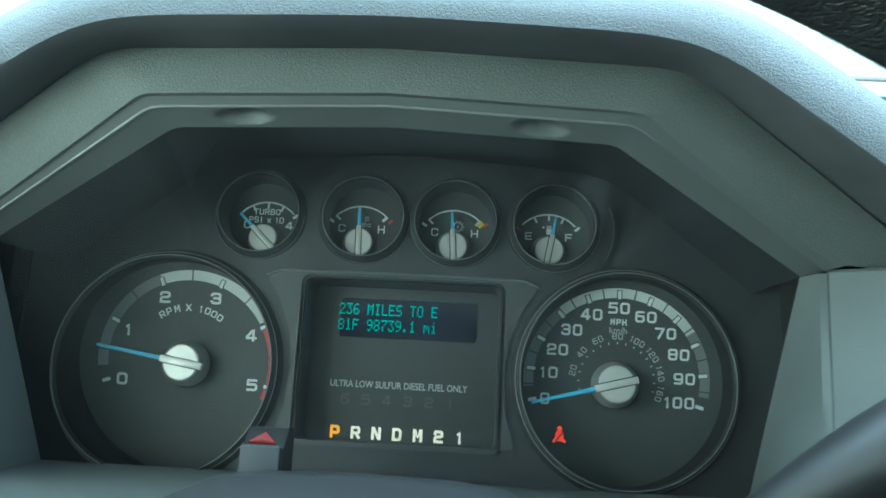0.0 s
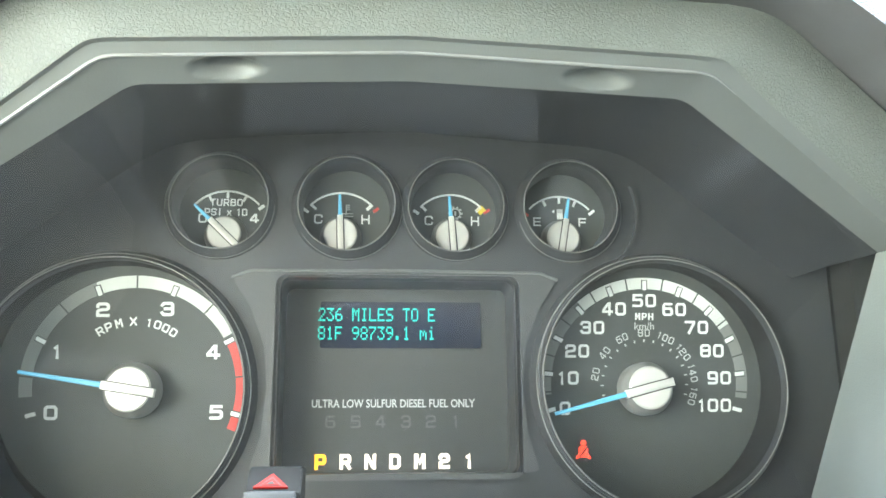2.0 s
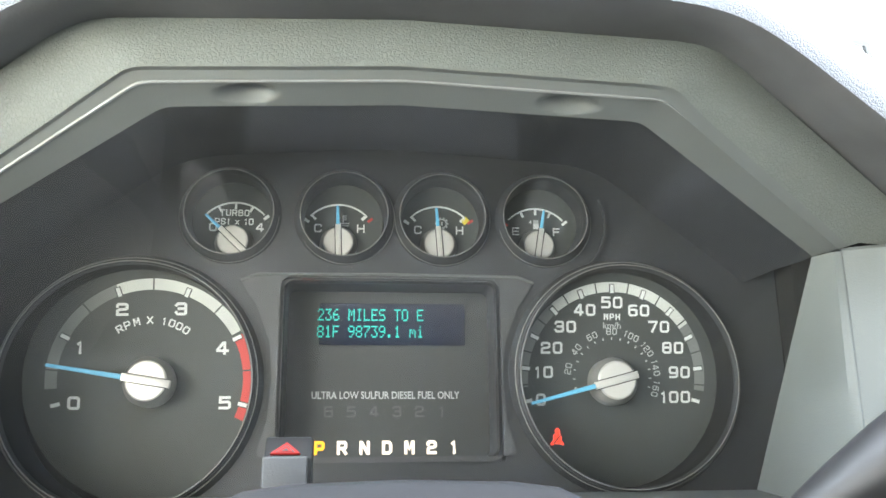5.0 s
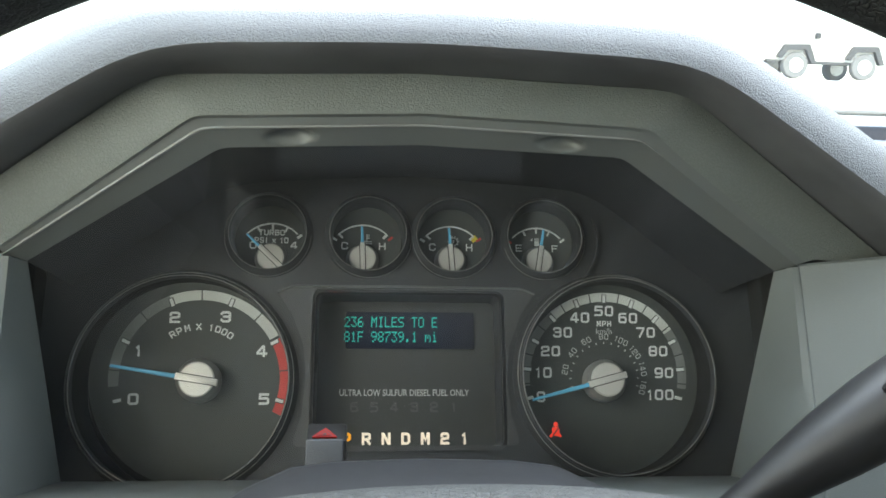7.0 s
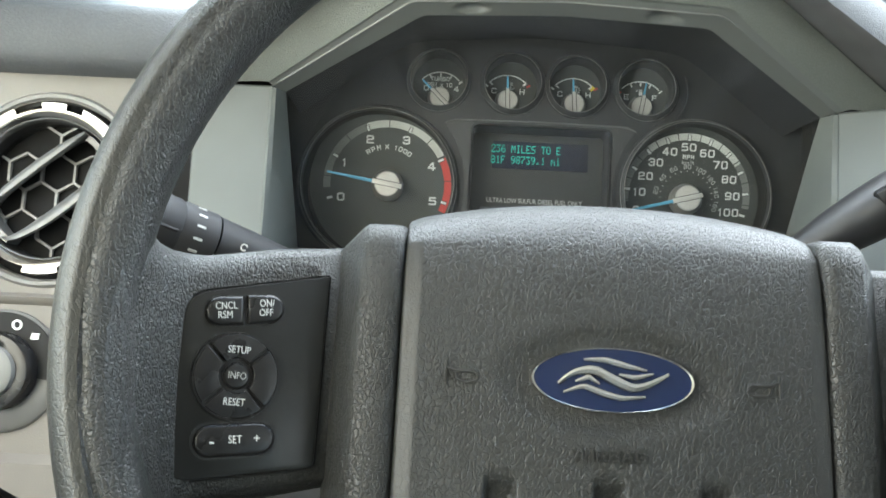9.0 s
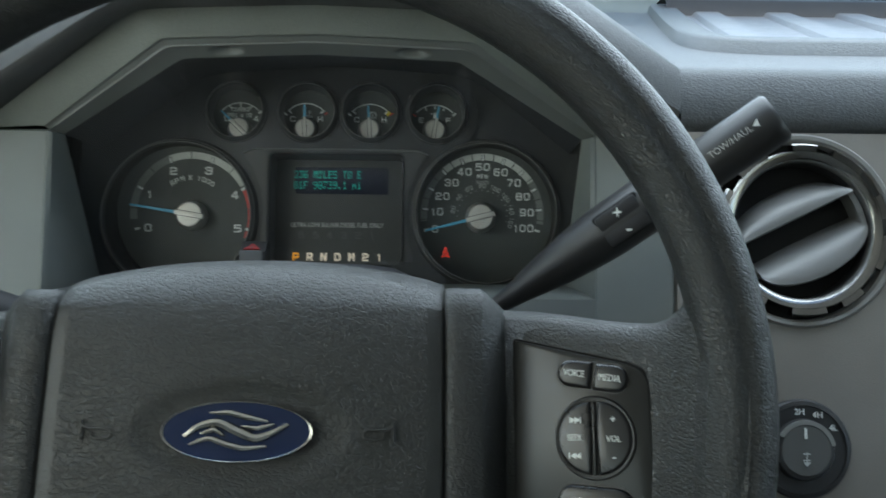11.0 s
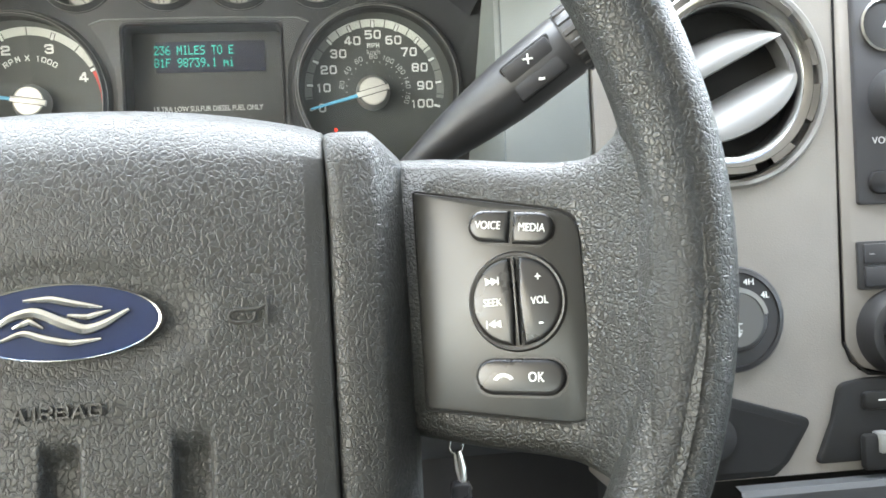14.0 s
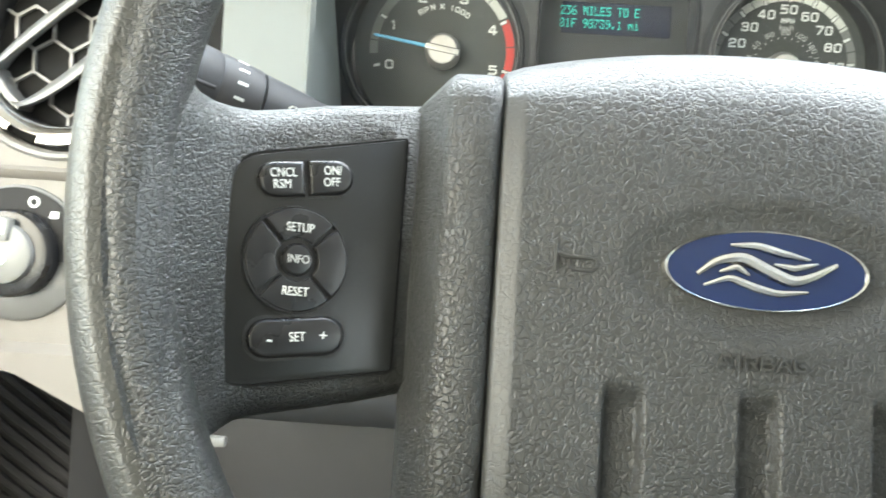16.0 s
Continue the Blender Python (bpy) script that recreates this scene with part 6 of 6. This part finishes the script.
part("key_bow", prism(round_rect(-0.0012, 0.0012, -0.006, 0.010, 0.001), -0.012, 0.006, 0.0004), CHROME, key, "thin chrome key")
part("key_head", prism(round_poly([(-0.006, -0.001), (0.006, -0.001), (0.0065, -0.012), (0.003, -0.0165), (-0.003, -0.0165), (-0.0065, -0.012)], 0.002), -0.013, -0.008, 0.001), GLOSS, key, "black key head")
part("key_ring", tube([(0.0035 * math.cos(t), -0.011 + 0.002 * math.cos(t), -0.0190 + 0.0045 * math.sin(t)) for t in (2 * math.pi * k / 20 for k in range(21))], 0.0006, 8, up=(0, 1, 0)), CHROME, key)
part("snap_hook", tube([(0.000, -0.011, -0.022), (0.0015, -0.011, -0.030), (0.0025, -0.012, -0.037)], [0.0022, 0.0034, 0.0024], 12), CHROME, key, "chrome snap hook")
part("fob", prism(round_rect(-0.0035, 0.0065, -0.074, -0.037, 0.003), -0.016, -0.008, 0.002), GLOSS, key, "gloss black remote fob")

# ---- left fascia with its vent and the light switch ----
LY = -0.098
lf = thing("left_fascia", DASH, "sunlit taupe fascia panel by the driver's door", "fascia")
LVENT = (-0.3240, -0.0310)
sheet = holed_sheet([(-0.2640, 0.0445), (-0.2640, -0.203), (-0.46, -0.203), (-0.46, 0.0445)], [circle(*LVENT, 0.0585, 72)], LY)
part("fascia_panel", thick(sheet, 0.004), TAUPE, lf, "taupe fascia panel")
part("lower_trim", loft([[(x, LY - 0.001, -0.1985), (x, LY - 0.008, -0.2035), (x, LY - 0.008, -0.2104 - 0.47 * max(0.0, x + 0.35)), (x, LY + 0.03, -0.222 - 0.47 * max(0.0, x + 0.35))] for x in (-0.58, -0.44, -0.37, -0.34, -0.31, -0.28, -0.244)]), TAUPE, lf, "taupe lower trim", angle=30)
part("ledge", loft([[(x, LY, -0.0985), (x, LY - 0.004, -0.1010), (x, LY - 0.003, -0.104), (x, LY, -0.106)] for x in (-0.46, -0.244)]), TAUPE, lf, angle=60)
part("outer_panel", box(-0.585, -0.4605, LY, LY + 0.012, -0.203, 0.0445, 0.003), TAUPE, lf)
part("gap_strip", box(-0.2660, -0.2380, -0.085, -0.07, -0.25, 0.0445), DARKGAP, lf)
part("backing", box(-0.585, -0.236, LY + 0.014, LY + 0.03, -0.205, 0.05), DARKGAP, lf)
round_vent("air_vent", LVENT[0], LVENT[1], LY, -41, "round chrome-ringed air vent with a honeycomb behind silver blades", True)
ls = thing("light_switch", DASH @ pose(-0.3430, LY, -0.1480), "black rotary headlight switch with white signs", "rotary knob")
part("surround", disc([(0.0390, 0.003), (0.0385, -0.002), (0.0365, -0.0032), (0.0250, -0.0030)], 56), SILVER, ls, "pale satin ring")
part("plate", arc(0.0235, 0.0370, 200, -8, -0.0044, 0.002, 40), MATTBLACK, ls, "black sector plate")
part("knob", disc([(0.0248, -0.003), (0.0245, -0.013), (0.0232, -0.0155), (0.0200, -0.0162)], 56), GLOSS, ls, "gloss black outer knob")
# face and grip toned pale grey to carry the sun on the knob
part("knob_face", disc([(0.0170, -0.0160), (0.0165, -0.0205), (0.0150, -0.0215)], 48), KNOBGREY, ls, "pale grey knob face, toned as sunlit")
part("knob_grip", box(-0.0042, 0.0042, -0.0240, -0.016, 0.0075, 0.0200, 0.0015), KNOBGREY, ls, m=pose(0, 0, 0, 0, 6, 0))
part("pointer", box(-0.0022, 0.0022, -0.0246, -0.0236, 0.0110, 0.0190), INK, ls, "white pointer line", pose(0, 0, 0, 0, 6, 0))
part("sign", arc(0.0020, 0.0033, 0, 360, -0.0052, -0.0043, 18), INK, ls, m=pose(0.0095, 0, 0.0292))
part("sign", prism([(-0.003, -0.002), (0.002, -0.002), (0.003, 0.002), (-0.002, 0.002)], -0.0052, -0.0043), INK, ls, m=pose(0.0215, 0, 0.0225))
part("sign", prism(round_poly([(-0.0045, 0.001), (-0.002, 0.003), (0.002, 0.002), (0.0045, 0.0), (0.002, -0.003), (-0.003, -0.0025)], 0.001), -0.0221, -0.0213), INK, ls, "white lamp sign", pose(0, 0, -0.003))

# ---- floor mat and pedals below ----
mat_t = thing("floor_mat", pose(-0.32, 0.10, FLOOR_Z), "black ribbed rubber floor mat", "floor mat")
part("mat_sheet", box(-0.24, 0.26, -0.55, 0.42, 0.0, 0.012, 0.004), RUBBER, mat_t)
for k in range(38):
    part("rib", box(-0.225 + 0.0125 * k, -0.2185 + 0.0125 * k, -0.52, 0.40, 0.010, 0.018, 0.0015), RUBBER, mat_t)
SIDE = look((-0.0908, -0.574, 1.5587), (-0.519, 0.101, 0.959)) @ pose(0, 0, -1.0)
up_side = pose(0.32, -0.10, -FLOOR_Z) @ SIDE
part("mat_side", box(-0.16, 0.14, -0.26, 0.15, -0.02, 0.0, 0.004), RUBBER, mat_t, "mat running up the footwell", up_side)
for k in range(22):
    part("rib", box(-0.20, 0.20, -0.0035, 0.0035, -0.002, 0.007, 0.0015), RUBBER, mat_t, m=up_side @ pose(0, 0, 0, 0, 0, -54) @ pose(0, -0.14 + 0.0128 * k, 0))

# ---- outside, through the windshield ----
truck_hood = thing("truck_bonnet", pose(0.34, 0, 0), "white bonnet of the truck beyond the windshield", "bonnet")
part("bonnet", loft([[(x * 0.95, y, z - 0.06 * (x / 0.9) ** 2) for x in (-0.9, -0.6, -0.3, 0, 0.3, 0.6, 0.9)] for y, z in ((0.32, 1.500), (0.55, 1.520), (0.76, 1.535), (1.0, 1.545), (1.6, 1.48), (2.0, 1.38), (2.1, 1.1))]), BONNETWHITE, truck_hood, angle=60)
cowl = thing("cowl_grille", pose(0.34, 0, 0), "dark slotted cowl grille below the windshield", "grille")
part("cowl", loft([[(x, 0.49, 1.515), (x, 0.60, 1.532), (x, 0.654, 1.540), (x, 0.666, 1.548), (x, 0.76, 1.545)] for x in (-0.32, 0.2, 0.9)]), PALE, cowl)
for k in range(90):
    part("slot", box(-0.30 + 0.0115 * k, -0.2935 + 0.0115 * k, 0.655, 0.667, 1.541, 1.551), BLACK, cowl)
wiper = thing("wiper", pose(0.34, 0, 0), "thin grey wiper arm resting on the windshield foot", "wiper")
part("arm", tube([(0.75, 0.66, 1.570), (0.3, 0.63, 1.572), (-0.02, 0.60, 1.572)], [0.004, 0.0035, 0.002], 8), KNOBGREY, wiper)


def parked_car(name, m, paint, label):
    """A boxy off-road car, its nose towards -x, standing on z = 0."""
    c = thing(name, m, label, "car", group="parked cars")
    w = 0.82
    prof = [(-1.85, 0.55), (-1.88, 1.02), (-1.80, 1.10), (-0.62, 1.16), (-0.36, 1.72), (1.62, 1.76), (1.78, 1.18), (1.80, 0.55), (-0.6, 0.50), (0.6, 0.50)]
    prof = prof[:8] + [(0.6, 0.50), (-0.6, 0.50)]
    part("body", loft([[(x, y, z) for x, z in prof] for y in (-w, w)], closed=True, caps=True), paint, c, angle=25)
    # panes take the pale LINER tone, imitating glass washed out by glare
    for x0, x1, lean in ((-0.42, 0.38, 0.20), (0.48, 1.55, 0.0)):
        part("side_window", prism(round_poly([(x0, 1.20), (x0 + lean, 1.66), (x1, 1.66), (x1, 1.20)], 0.04), -w - 0.012, -w + 0.02), LINER, c)
    part("rocker", box(-0.75, 0.75, -w - 0.05, -w + 0.05, 0.42, 0.52, 0.02), ARCHGREY, c, "dark side step")
    part("mirror", box(-0.42, -0.30, -w - 0.20, -w - 0.01, 1.18, 1.34, 0.03), ARCHGREY, c)
    for x in (-0.95, 1.20):
        for q in (-1, 1):
            y = q * (w - 0.04)
            wh = part("wheel", disc([(0.36, -0.12), (0.385, -0.09), (0.385, 0.09), (0.36, 0.12)], 32), TYRE, c, m=pose(x, y, 0.385))
            part("hub", disc([(0.22, -0.14), (0.20, -0.10)], 24), KNOBSILVER, wh)
        flare = [(x - 0.62, 0.62), (x - 0.40, 0.98), (x + 0.36, 1.00), (x + 0.60, 0.45), (x + 0.44, 0.45), (x + 0.26, 0.84), (x - 0.30, 0.82), (x - 0.48, 0.58)]
        part("wheel_arch", prism(flare, -w - 0.14, -w + 0.02), ARCHGREY, c, "grey wheel arch flare")
    # bumper in the same pale tone, as if lost in the glare
    part("front_bumper", box(-2.02, -1.86, -w, w, 0.50, 0.72, 0.03), LINER, c)
    return c


jeep = parked_car("parked_car", pose(13.68, 25.6, 2.45), PAINTWHITE, "pale off-road car with a spare wheel parked outside")
part("spare_wheel", disc([(0.36, -0.1), (0.38, 0), (0.36, 0.1)], 32), TYRE, jeep, m=pose(1.95, 0, 1.1, 0, 0, 90))
kerb = tagged(finish(box(-40, 60, 20.8, 21.1, 1.7, 2.07, 0.03), "kerb", CONCRETE), "pale concrete kerb across the lot", "kerb", kind="structure")

# ---- driver's seat, behind the camera ----
SEAT = plastic("grey seat cloth", (0.22, 0.217, 0.205), 0.9, 0.5, 700)
seat = thing("driver_seat", pose(0.0, -1.0, FLOOR_Z), "grey cloth driver's seat facing the wheel", "seat")
part("seat_base", box(-0.22, 0.22, -0.18, 0.22, 0.0, 0.22, 0.03), BLACK, seat)
part("cushion", box(-0.27, 0.27, -0.26, 0.30, 0.22, 0.40, 0.06, segments=4), SEAT, seat)
part("backrest", box(-0.26, 0.26, -0.09, 0.09, 0.0, 0.66, 0.06, segments=4), SEAT, seat, m=pose(0, -0.30, 0.36, 14, 0, 0))
part("headrest", box(-0.14, 0.14, -0.05, 0.05, 0.0, 0.2, 0.04, segments=4), SEAT, seat, m=pose(0, -0.47, 1.03, 10, 0, 0))
